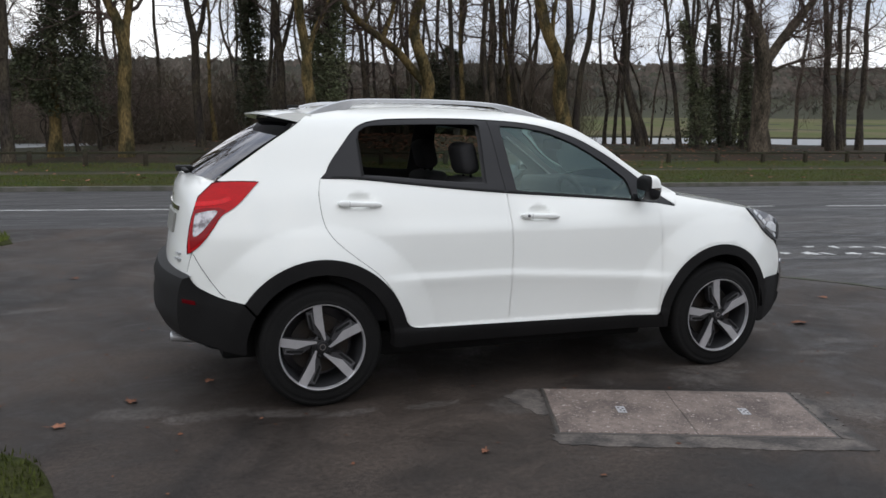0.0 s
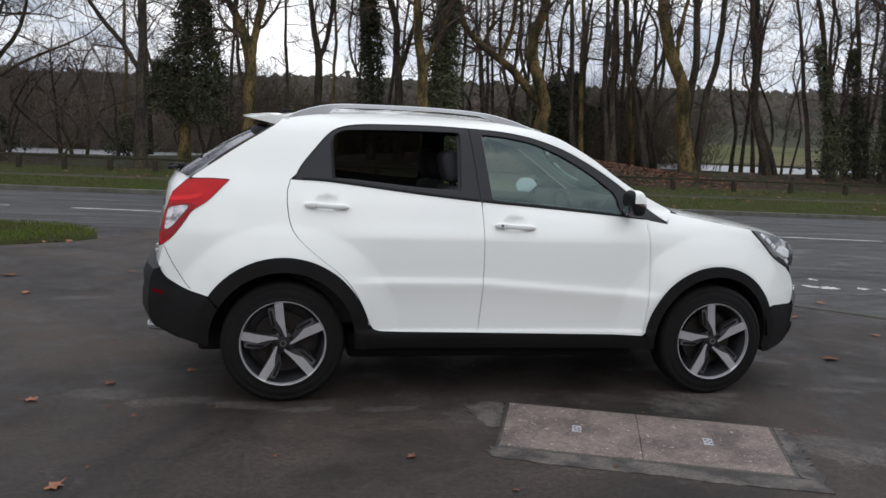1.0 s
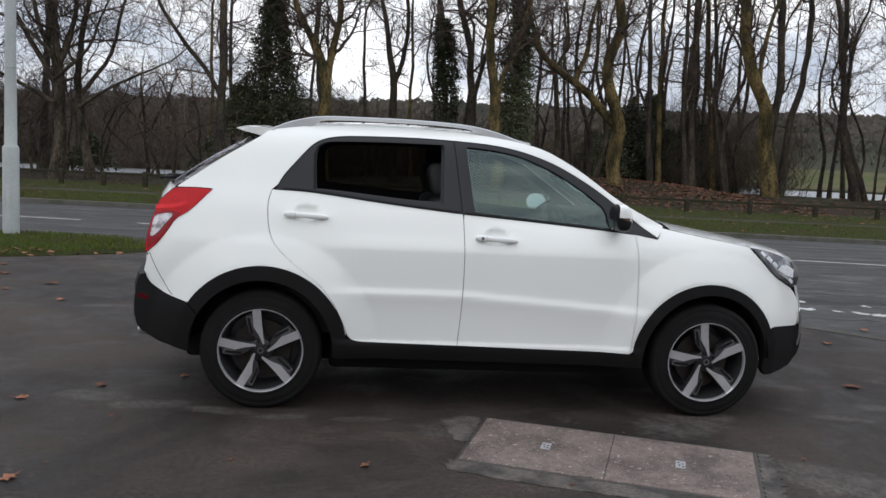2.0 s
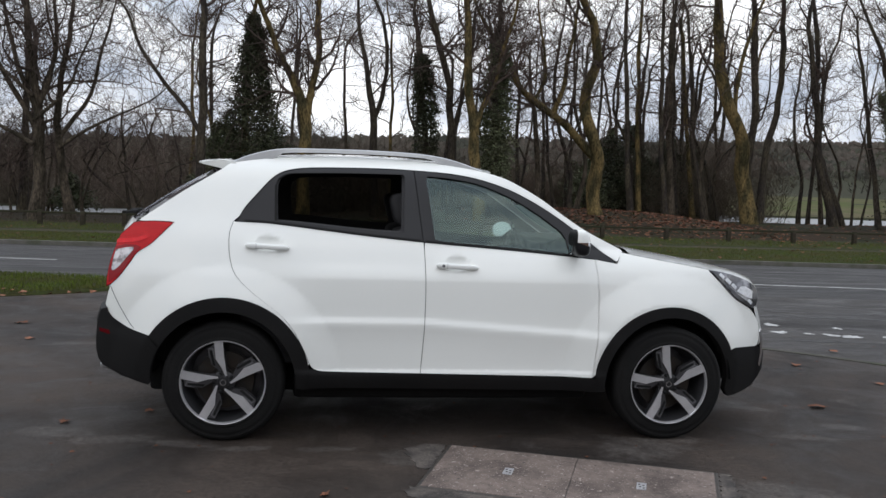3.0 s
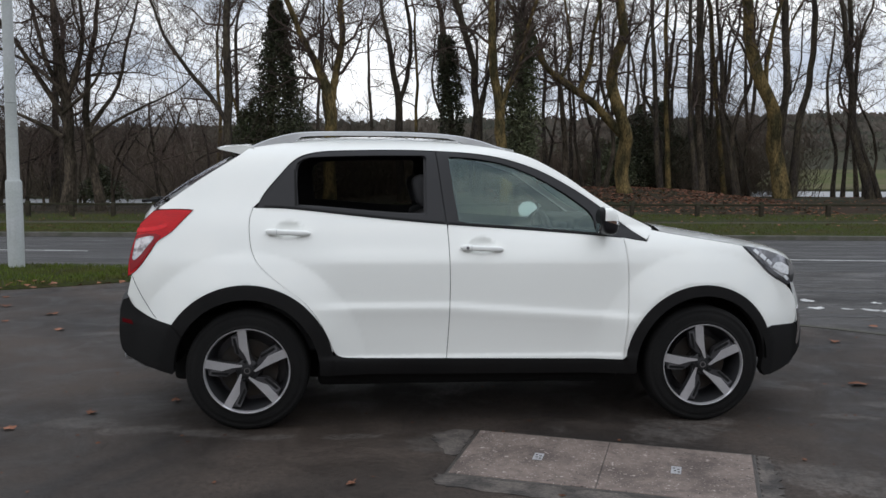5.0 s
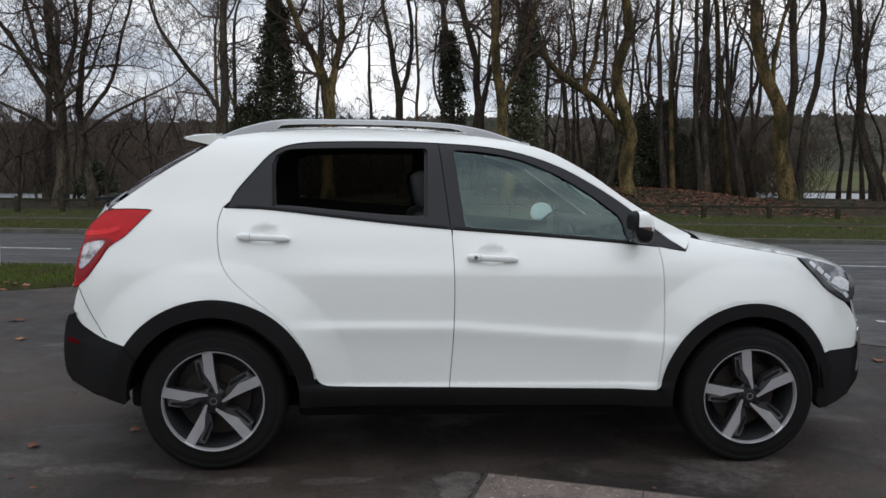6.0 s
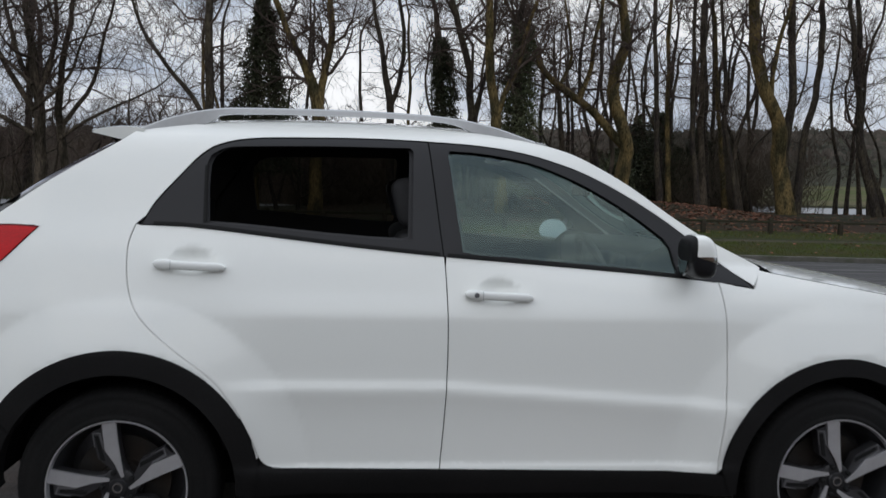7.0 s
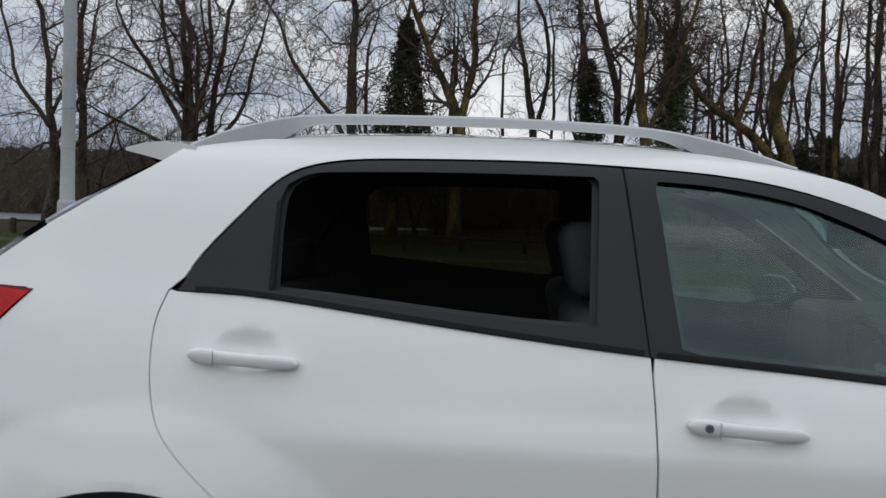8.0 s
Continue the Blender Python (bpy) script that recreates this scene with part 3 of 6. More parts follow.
def panel(name, outline, mat, parent, s, holes=(), step=0.03, lift=0.0, thick=0.014, label=""):
    """A skin panel of the car's side, cut to an outline in x and z and laid on its surface."""
    bm = bmesh.new()
    edges = []
    for loop in (outline, *holes):
        vs = [bm.verts.new((x, 0, z)) for x, z in loop]
        edges += [bm.edges.new((vs[i], vs[(i + 1) % len(vs)])) for i in range(len(vs))]
    bmesh.ops.triangle_fill(bm, use_beauty=True, use_dissolve=False, edges=edges)
    xs, zs = [v.co.x for v in bm.verts], [v.co.z for v in bm.verts]
    for axis, lo, hi in ((0, min(xs), max(xs)), (2, min(zs), max(zs))):
        normal = (1, 0, 0) if axis == 0 else (0, 0, 1)
        k = math.floor(lo / step) + 1
        while k * step < hi:
            spot = (k * step + 0.00013, 0, 0) if axis == 0 else (0, 0, k * step + 0.00013)
            bmesh.ops.bisect_plane(bm, geom=bm.verts[:] + bm.edges[:] + bm.faces[:], plane_co=spot, plane_no=normal)
            k += 1
    for v in bm.verts:
        v.co.y = s * (half_width(v.co.x, v.co.z) + lift)
    bm.normal_update()
    for f in bm.faces:
        if f.normal.y * s < 0:
            f.normal_flip()
    rim = [e for e in bm.edges if e.is_boundary]
    made = bmesh.ops.extrude_edge_only(bm, edges=rim)["geom"]
    inner = set()
    for g in made:
        if isinstance(g, bmesh.types.BMVert):
            g.co.y -= s * thick
            inner.add(g)
    bm.normal_update()
    me = bpy.data.meshes.new(name)
    bm.verts.index_update()
    normals = [surface_normal(v.co.x, v.co.z, s) for v in bm.verts]
    bm.to_mesh(me)
    bm.free()
    me.materials.append(mat)
    me.polygons.foreach_set("use_smooth", [True] * len(me.polygons))
    me.normals_split_custom_set_from_vertices([tuple(q) for q in normals])
    ob = new(name, me)
    ob.parent = parent
    return tagged(ob, label)


BELT = pchip([0.0, .05, .18, .31, .45, .59, .86, 1.13, 1.42, 1.71, 2.0, 2.17, 2.31, 2.4], [1.262, 1.262, 1.260, 1.250, 1.235, 1.220, 1.193, 1.170, 1.150, 1.130, 1.108, 1.092, 1.075, 1.07])
DAY_TOP = run([(.05, 1.262), (.09, 1.34), (.17, 1.44), (.235, 1.515), (.30, 1.558), (.41, 1.583), (.58, 1.592), (.86, 1.597), (1.08, 1.592), (1.30, 1.58), (1.47, 1.555), (1.62, 1.513), (1.74, 1.465), (1.88, 1.39), (2.02, 1.30), (2.15, 1.20), (2.31, 1.075)], 3)
ROOF_LINE = run([(-.02, 1.605), (.12, 1.63), (.29, 1.650), (.58, 1.662), (.86, 1.662), (1.16, 1.650), (1.34, 1.632), (1.49, 1.608), (1.63, 1.572), (1.74, 1.522), (1.88, 1.44), (2.02, 1.34), (2.16, 1.25), (2.355, 1.153)], 3)
ROOF_Z = pchip([p[0] for p in ROOF_LINE], [p[1] for p in ROOF_LINE])
HOOD_Z = pchip([2.3, 2.38, 2.60, 2.91, 3.11, 3.30], [1.146, 1.131, 1.093, 1.043, 1.00, 0.93])
REAR_DOOR_EDGE = run([(.026, 1.262), (.008, 1.18), (.022, 1.04), (.068, .945), (.178, .845), (.32, .735), (.40, .635), (.455, .53), (.485, .455), (.515, .425), (.56, .415)], 4)
WING_EDGE = run([(2.18, 1.09), (2.192, .97), (2.196, .81), (2.19, .64), (2.175, .49), (2.165, .39)], 4)


def arc(cx, cz, r, a0, a1, n=22):
    return [(cx + r * math.cos(radians(a0 + (a1 - a0) * i / n)), cz + r * math.sin(radians(a0 + (a1 - a0) * i / n))) for i in range(n + 1)]


def line(a, b, n=6):
    return [(a[0] + (b[0] - a[0]) * i / n, a[1] + (b[1] - a[1]) * i / n) for i in range(n + 1)]


def clean(points):
    out = []
    for p in points:
        if not out or math.hypot(p[0] - out[-1][0], p[1] - out[-1][1]) > 0.004:
            out.append((float(p[0]), float(p[1])))
    if math.hypot(out[0][0] - out[-1][0], out[0][1] - out[-1][1]) < 0.004:
        out.pop()
    return out


def inset(points, k):
    cx, cz = sum(p[0] for p in points) / len(points), sum(p[1] for p in points) / len(points)
    return [(cx + (x - cx) * k, cz + (z - cz) * k) for x, z in points]


def belt_run(a, b, drop=0.0, n=14):
    return [(x, float(BELT(x)) - drop) for x in np.linspace(a, b, n)]


TAIL_FRONT = run([(-.318, 1.243), (-.43, 1.125), (-.512, 1.068), (-.555, 1.005), (-.615, .925), (-.665, .880)], 4)
LAMP_FRONT = run([(2.935, 1.035), (3.03, .945), (3.12, .865), (3.25, .795)], 4)
SPLIT = run([(1.130, .402), (1.143, .60), (1.150, .82), (1.146, 1.02), (1.137, 1.165)], 4)


def car_side(car, s):
    g = 0.0022
    # body side: roof edge, pillars and rear quarter in one pressing
    skin = []
    skin += ROOF_LINE[::-1]
    skin += run([(-.02, 1.600), (-.085, 1.550), (-.272, 1.428), (-.462, 1.293), (-.52, 1.252)], 4)
    skin += [(-.50, 1.250), (-.40, 1.251), (-.33, 1.252)] + [(x + .008, z + .003) for x, z in TAIL_FRONT]
    skin += [(-.675, .83), (-.69, .765)] + run([(-.665, .715), (-.63, .685), (-.54, .642), (-.425, .612)], 4)
    skin += [p for p in arc(0, .345, .485, 147, 12, 30)]
    skin += [(x - g, z) for x, z in REAR_DOOR_EDGE if z > .452][::-1]
    skin += [(x - .004, z + .006) for x, z in DAY_TOP[1:-1]]
    skin += [(2.318, 1.080), (2.345, 1.112), (2.366, 1.143)]
    panel("pillar_trim", clean(skin), M["inside"], car, s, step=0.06, lift=-0.03, thick=0.004)
    panel("body_side", clean(skin), M["paint"], car, s, step=0.026, label="glossy white pressed body side panel")
    # doors
    rear = [(x + g, z) for x, z in REAR_DOOR_EDGE] + line((.60, .409), (1.130 - g, .402), 8)[1:] + [(x - g, z) for x, z in SPLIT[1:]] + belt_run(1.12, .04, .004)
    door = panel("rear_door", clean(rear), M["paint"], car, s, step=0.018, label="white rear door with a pull handle and its window wound down" if s < 0 else "white rear door with a pull handle")
    panel("door_trim", clean(rear), M["inside"], door, s, step=0.06, lift=-0.035, thick=0.004)
    front = line((1.130 + g, .402), (2.160, .386), 12) + [(x - g, z) for x, z in WING_EDGE[::-1]] + belt_run(2.17, 1.145, .004, 16) + [(x + g, z) for x, z in SPLIT[::-1][1:-1]]
    front_door = panel("front_door", clean(front), M["paint"], car, s, step=0.018, label="white front door with a pull handle")
    panel("door_trim", clean(front), M["inside"], front_door, s, step=0.06, lift=-0.035, thick=0.004)
    for d, (hx, hz), keyed in ((door, HANDLES[0], False), (front_door, HANDLES[1], s < 0)):
        handle(d, hx, hz, s, keyed)
    # black window surrounds and the glass in them
    top = [p for p in DAY_TOP]
    rear_top = [p for p in top if p[0] < 1.07]
    front_top = [p for p in top if p[0] > 1.10]
    rear_hole = run([(.268, 1.272), (.258, 1.40), (.258, 1.485)], 3) + run([(.27, 1.52), (.32, 1.548), (.41, 1.557), (.70, 1.566), (1.012, 1.568)], 3) + line((1.025, 1.555), (1.018, 1.228), 6) + [(1.00, 1.222), (.86, 1.227), (.70, 1.238), (.55, 1.251), (.40, 1.264)]
    front_hole = line((1.205, 1.186), (1.158, 1.545), 6) + run([(1.165, 1.562), (1.30, 1.554), (1.47, 1.526), (1.61, 1.477), (1.73, 1.42), (1.87, 1.335), (1.99, 1.245)], 3) + [(2.012, 1.21), (2.03, 1.122), (2.01, 1.117)] + [(x, float(BELT(x)) + .014) for x in np.linspace(1.85, 1.25, 6)]
    rear_frame = rear_top + [(1.080, 1.591), (1.134 - g, 1.168)] + belt_run(1.12, .06)
    front_frame = [(1.086, 1.591)] + front_top + belt_run(2.29, 1.15) + [(1.134 + g, 1.168)]
    rf = panel("window_frame", clean(rear_frame), M["frame"], door, s, [clean(rear_hole)], lift=0.002, label="satin black window surround")
    ff = panel("window_frame", clean(front_frame), M["frame"], front_door, s, [clean(front_hole)], lift=0.002, label="satin black window surround")
    panel("frame_trim", inset(clean(rear_frame), 1.035), M["inside"], rf, s, [inset(clean(rear_hole), .965)], lift=-0.026, thick=0.004, step=0.06)
    panel("frame_trim", inset(clean(front_frame), 1.03), M["inside"], ff, s, [inset(clean(front_hole), .965)], lift=-0.026, thick=0.004, step=0.06)
    for parent, hole, mat, label in ((door if s > 0 else None, rear_hole, M["tint"], "dark privacy glass"), (front_door, front_hole, M["glass"], "pale green tinted glass")):
        if parent is None:
            continue  # the near rear window is wound down
        cx, cz = sum(p[0] for p in hole) / len(hole), sum(p[1] for p in hole) / len(hole)
        wide = [(cx + (x - cx) * 1.015, cz + (z - cz) * 1.03) for x, z in clean(hole)]
        pane = panel("window_glass", wide, mat, parent, s, lift=-0.010, thick=0.003, step=0.05, label=label)
        pane.visible_shadow = False
    # black panel added behind the glass to cover the pale bonnet beyond
    panel("corner_panel", clean([(1.885, 1.118), (2.04, 1.112), (2.02, 1.222), (1.985, 1.218), (1.935, 1.186), (1.90, 1.150)]), M["black"], front_door, s, lift=-0.02, thick=0.004, step=0.06, label="black panel added inside the window's front corner")
    a_pillar = [p for p in ROOF_LINE if p[0] > 1.45] + [(2.33, 1.11)] + [(x - .004, z + .004) for x, z in DAY_TOP[::-1] if x > 1.42]
    panel("a_pillar_trim", clean(a_pillar), M["grey_trim"], car, s, step=0.06, lift=-0.038, thick=0.004, label="pale grey inner pillar trim")
    # upright rib between the fixed quarter light and the rear pane, and the door seam below it
    panel("quarter_trim", clean([(.262, 1.275), (.252, 1.48), (.262, 1.482), (.274, 1.276)]), M["black"], rf, s, lift=0.006)
    panel("belt_strip", clean([(x, float(BELT(x)) + .012) for x in np.linspace(.09, 1.12, 12)] + [(x, float(BELT(x)) + .001) for x in np.linspace(1.12, .09, 12)]), M["black"], rf, s, lift=0.007)
    panel("belt_strip", clean([(x, float(BELT(x)) + .012) for x in np.linspace(1.15, 2.04, 12)] + [(x, float(BELT(x)) + .001) for x in np.linspace(2.04, 1.15, 12)]), M["black"], ff, s, lift=0.007)
    # front wing with the white upper bumper corner
    wing = [(x + g, z) for x, z in WING_EDGE[::-1]] + [(2.25, 1.077), (2.322, 1.066), (2.344, 1.105), (2.360, 1.134)]
    wing += [(x, float(HOOD_Z(x)) - .002) for x in np.linspace(2.40, 2.93, 10)] + [(x - .008, z - .004) for x, z in LAMP_FRONT]
    wing += run([(3.275, .76), (3.315, .70), (3.33, .62), (3.32, .555)], 3) + line((3.30, .548), (3.12, .555), 4) + arc(2.65, .345, .468, 25, 172, 30)
    panel("front_wing", clean(wing), M["paint"], car, s, step=0.024, label="glossy white front wing")
    # dark plastic: sill, arch trims, bumper corners
    sill = line((.40, .425), (.52, .425), 4) + [(.56, .408), (1.14, .398), (2.165, .380), (2.19, .378)] + line((2.22, .30), (.43, .315), 20)
    panel("sill", clean(sill), M["cladding"], car, s, lift=0.012, thick=0.05, label="matt dark plastic sill cladding")
    for (cx, cz), outer, a0, a1 in ((WHEELS[0], .490, 147, 4), (WHEELS[1], .472, 172, 26)):
        ring = arc(cx, cz, outer, a0, a1, 34) + arc(cx, cz, .408, a1, a0, 34)
        if cx < 1:
            ring = arc(cx, cz, outer, a0, 12, 34) + [(.485, .42), (.47, .31)] + arc(cx, cz, .408, -4, a0 + 3, 34)
        else:
            ring = arc(cx, cz, outer, a0 + 2, a1, 34) + arc(cx, cz, .408, a1 - 2, a0 + 14, 34) + [(2.22, .30)]
        panel("wheel_arch_trim", clean(ring), M["cladding"], car, s, lift=0.016, thick=0.09, label="matt dark plastic wheel arch trim")
    rear_corner = run([(-.425, .608), (-.54, .638), (-.63, .681), (-.685, .742)], 4) + run([(-.715, .735), (-.735, .68), (-.745, .60), (-.745, .50), (-.715, .42), (-.58, .368), (-.42, .325)], 4) + [(-.405, .34)] + arc(0, .345, .410, 178, 152, 8)
    panel("bumper_corner", clean(rear_corner), M["cladding"], car, s, lift=0.012, thick=0.06, label="matt dark plastic rear bumper corner")
    groove = run([(-.44, .560), (-.54, .592), (-.64, .610), (-.735, .618)], 5)
    panel("bumper_groove", clean([(x, z - .004) for x, z in groove] + [(x, z + .004) for x, z in groove[::-1]]), M["black"], car, s, lift=0.0135, thick=0.004, step=0.04)
    panel("bumper_reflector", clean([(-.655, .596), (-.722, .606), (-.724, .628), (-.660, .618)]), M["red_dark"], car, s, lift=0.0145, thick=0.004, step=0.04, label="dark red bumper reflector")
    front_corner = line((3.12, .552), (3.33, .543), 5) + run([(3.345, .50), (3.365, .42), (3.35, .35), (3.25, .275), (3.09, .245)], 4) + arc(2.65, .345, .412, -8, 27, 10)
    panel("bumper_corner", clean(front_corner), M["cladding"], car, s, lift=0.010, thick=0.06, label="matt dark plastic front bumper corner")
    # the seam between rear quarter and bumper
    seam = run([(-.660, .872), (-.632, .815), (-.590, .745), (-.535, .668), (-.505, .640)], 5)
    panel("bumper_seam", clean([(x - .0013, z - .001) for x, z in seam] + [(x + .0013, z + .001) for x, z in seam[::-1]]), M["black"], car, s, lift=0.0012, thick=0.002, step=0.05)
    # lamps
    tail = run([(-.315, 1.243), (-.40, 1.247), (-.50, 1.243), (-.545, 1.235)], 4) + run([(-.618, 1.165), (-.658, 1.05), (-.680, .94), (-.684, .872)], 4) + TAIL_FRONT[::-1]
    panel("lamp_gasket", inset(clean(tail), 1.035), M["red_dark"], car, s, lift=0.0028, thick=0.02, step=0.04, label="dark edge round the tail lamp")
    lamp = panel("tail_lamp", clean(tail), M["red"], car, s, lift=0.006, thick=0.05, step=0.02, label="red wraparound tail lamp")
    lower = [(-.485, 1.100), (-.518, 1.072), (-.560, 1.008), (-.620, .928), (-.672, .890), (-.674, .96), (-.655, 1.045), (-.640, 1.10), (-.58, 1.112), (-.52, 1.112)]
    panel("lower_lens", clean(lower), M["red_deep"], lamp, s, lift=0.0085, thick=0.003, step=0.02, label="deep red lower lens")
    # the highlight across the lamp, put in as a brighter red strip
    guide = [(-.640, 1.118), (-.56, 1.124), (-.50, 1.134), (-.452, 1.152), (-.462, 1.170), (-.52, 1.154), (-.57, 1.146), (-.634, 1.142)]
    panel("lamp_highlight", clean(guide), M["red_highlight"], lamp, s, lift=0.0085, thick=0.003, step=0.02, label="brighter red strip painted as the lamp's highlight")
    clear = run([(-.636, 1.080), (-.58, 1.094), (-.528, 1.094), (-.572, 1.035), (-.618, .980), (-.655, .962), (-.652, 1.02), (-.640, 1.076)], 3)
    panel("clear_lens", clean(clear), M["clear_lamp"], lamp, s, lift=0.0105, thick=0.003, step=0.02, label="clear silvery reversing lens")
    head = [(2.94, 1.036)] + run([(2.98, 1.032), (3.08, 1.012), (3.20, .975), (3.27, .94)], 4) + run([(3.30, .90), (3.30, .83), (3.262, .795)], 3) + LAMP_FRONT[::-1]
    lamp = panel("headlamp", clean(head), M["lamp_shell"], car, s, lift=0.004, thick=0.05, step=0.02, label="clear headlamp with bright reflectors and dark bezels")
    panel("bezel", clean([(x + .004, z) for x, z in LAMP_FRONT] + [(3.255, .815), (3.14, .885), (3.05, .955), (2.975, 1.024)]), M["lamp_dark"], lamp, s, lift=0.008, thick=0.003, step=0.02, label="dark lower bezel")
    panel("bezel", clean([(3.285, .80), (3.300, .84), (3.300, .90), (3.27, .94), (3.235, .955), (3.262, .90), (3.262, .84)]), M["lamp_dark"], lamp, s, lift=0.008, thick=0.003, step=0.02, label="dark outer bezel")
    panel("reflector", clean([(3.13, .905), (3.19, .872), (3.255, .855), (3.258, .905), (3.20, .935), (3.16, .935)]), M["white_lens"], lamp, s, lift=0.0095, thick=0.003, step=0.02, label="white projector lens")
    for px, pz, k in ((3.015, 1.000, .022), (3.062, .967, .026), (3.105, .935, .024), (3.235, .835, .022)):
        panel("reflector", clean([(px - k, pz + .4 * k), (px - .2 * k, pz + .9 * k), (px + k, pz - .1 * k), (px + .4 * k, pz - .8 * k)]), M["white_lens"], lamp, s, lift=0.0105, thick=0.003, step=0.02, label="bright lamp reflector")
    panel("fog_trim", clean(run([(3.335, .66), (3.352, .60), (3.360, .50), (3.352, .42), (3.340, .43), (3.345, .50), (3.338, .58), (3.328, .64)], 3)), M["chrome"], car, s, lift=0.016, thick=0.01, step=0.02, label="chrome fog lamp surround")


def handle(door, hx, hz, s, keyed):
    """A pull handle that stands off the door on two feet."""
    xs = .125 * np.sin(np.linspace(-math.pi / 2, math.pi / 2, 21))
    verts, ring = [], 16
    for k, x in enumerate(xs):
        t = abs(x) / .125
        size = (0.0148 + 0.003 * (x < -.06)) * (1 - t**9) ** 0.5 + 0.001
        off = 0.034 - 0.012 * t**2
        y = half_width(hx - .13, hz) + off - 0.004
        for j in range(ring):
            a = 2 * math.pi * j / ring
            c, q = math.cos(a), math.sin(a)
            c, q = math.copysign(abs(c) ** .7, c), math.copysign(abs(q) ** .7, q)
            verts.append((hx + x, s * (y + 0.013 * c), hz - 0.012 - 0.04 * x + size * q))
    bar = part("door_handle", bm_from(verts, grid_faces(len(xs), ring, True) + [tuple(range(ring)), tuple(range((len(xs) - 1) * ring, len(xs) * ring))]), M["handle"], door, "white pull handle")
    y = half_width(hx - .13, hz) + 0.0405
    joint = box(bmesh.new(), (hx - .0635, min(s * y, s * (y + .0022)), hz - .0265), (hx - .0617, max(s * y, s * (y + .0022)), hz + .0065), .0005, 1)
    part("handle_joint", joint, M["grey_trim"], bar)
    if keyed:
        y = half_width(hx - .13, hz) + 0.0365
        v, f = lathe([(0.0, 0.004), (0.0085, 0.004), (0.0095, 0.0), (0.0095, -.01)], 16)
        keyhole = part("lock_cylinder", bm_from([(hx - .085 + p[0], s * (y + p[1]), hz - .008 + p[2]) for p in v], f), M["alloy_mid"], bar, "round steel lock cylinder")


def loft(name, rows, mat, parent, label="", thick=0.02):
    """A skin through rows of points, given some thickness."""
    n = len(rows[0])
    bm = bm_from([p for r in rows for p in r], grid_faces(len(rows), n))
    return part(name, bm, mat, parent, label)


def across(x, z, half, crown_z=0.0, crown_x=0.0, n=17, power=2.0):
    return [(x + crown_x * (1 - abs(u) ** power), u * half, z + crown_z * (1 - abs(u) ** power)) for u in np.linspace(-1, 1, n)]


def car_skins(car):
    loft("roof", [across(x, float(ROOF_Z(x)), half_width(x, float(ROOF_Z(x))) + .002, 0.035, -.02 if x < .05 else .06 * max(0, (x - 1.2) / .4)) for x in np.linspace(-.02, 1.56, 22)], M["paint"], car, "white roof skin")
    shield = []
    for x in np.linspace(1.57, 2.36, 14):
        z = float(ROOF_Z(x))
        shield.append(across(x, z, half_width(x, z) - .008, -.008, 0.02 + .13 * (x - 1.57) / .8))
    loft("windscreen", shield, M["screen"], car, "green tinted windscreen").visible_shadow = False
    hood = []
    for x in np.linspace(2.41, 3.13, 14):
        z = float(HOOD_Z(x))
        f = (x - 2.41) / .72
        hood.append(across(x, z, half_width(x, z) - .004, .024 - .020 * f, .10 + .12 * f, n=25))
    hood.append(across(3.20, .955, half_width(3.20, .95) - .004, .004, .26, n=25))
    hood.append(across(3.25, .90, half_width(3.25, .90) - .004, .006, .27, n=25))
    loft("bonnet", hood, M["paint"], car, "white bonnet")
    cowl = [across(x, float(HOOD_Z(x)) - .010, half_width(x, float(HOOD_Z(x))) - .02, .004, c) for x, c in ((2.33, .16), (2.38, .14), (2.43, .12), (2.48, .10))]
    loft("scuttle", cowl, M["black"], car, "black scuttle panel")
    nose = [across(x, z, half_width(x, z), 0, .20, power=2.6) for x, z in ((3.25, .90), (3.275, .80), (3.31, .70), (3.33, .62), (3.325, .55))]
    loft("front_bumper", nose, M["paint"], car, "white upper front bumper")
    chin = [across(x, z, half_width(x, z) + .01, 0, .19, power=2.6) for x, z in ((3.335, .55), (3.36, .46), (3.36, .38), (3.30, .29), (3.12, .24))]
    loft("front_skirt", chin, M["cladding"], car, "matt dark plastic front skirt")
    grille = [across(3.30 + .003 * k, .86 - .045 * k, .48, 0, .205, power=2.6) for k in range(6)]
    loft("grille", grille, M["black"], car, "black front grille")
    gate = [across(x + .025, z, half_width(x + .025, z) - .004, 0, -c, power=2.4) for x, z, c in ((-.40, 1.258, .10), (-.49, 1.274, .13), (-.545, 1.263, .145), (-.60, 1.20, .125), (-.63, 1.12, .11), (-.65, 1.0, .10), (-.67, .90, .10), (-.69, .78, .10), (-.69, .70, .10))]
    tail = loft("tailgate", gate, M["paint"], car, "white tailgate with a number plate recess")
    pane = []
    for k in range(12):
        t = k / 11
        x, z = -.082 - .455 * t, 1.556 - .300 * t + .014 * math.sin(math.pi * t)
        pane.append(across(x, z, half_width(x, z) + .004, .016, -.085 - .015 * t, power=2.6))
    loft("rear_window", pane, M["rear_tint"], tail, "dark raked rear window").visible_shadow = False
    profile = ((.015, 1.612, .555), (-.07, 1.620, .545), (-.135, 1.615, .525), (-.190, 1.603, .505), (-.190, 1.595, .505), (-.125, 1.582, .525), (-.055, 1.566, .545), (.0, 1.560, .555))
    rows = [across(x, z, h, .032 if x > -.05 else .018, -.07, power=3.0) for x, z, h in profile]
    n = len(rows[0])
    wing = bm_from([p for r in rows for p in r], grid_faces(len(rows), n) + [tuple(k * n for k in range(len(rows))), tuple(k * n + n - 1 for k in range(len(rows)))])
    part("roof_spoiler", wing, M["paint"], tail, "white roof spoiler")
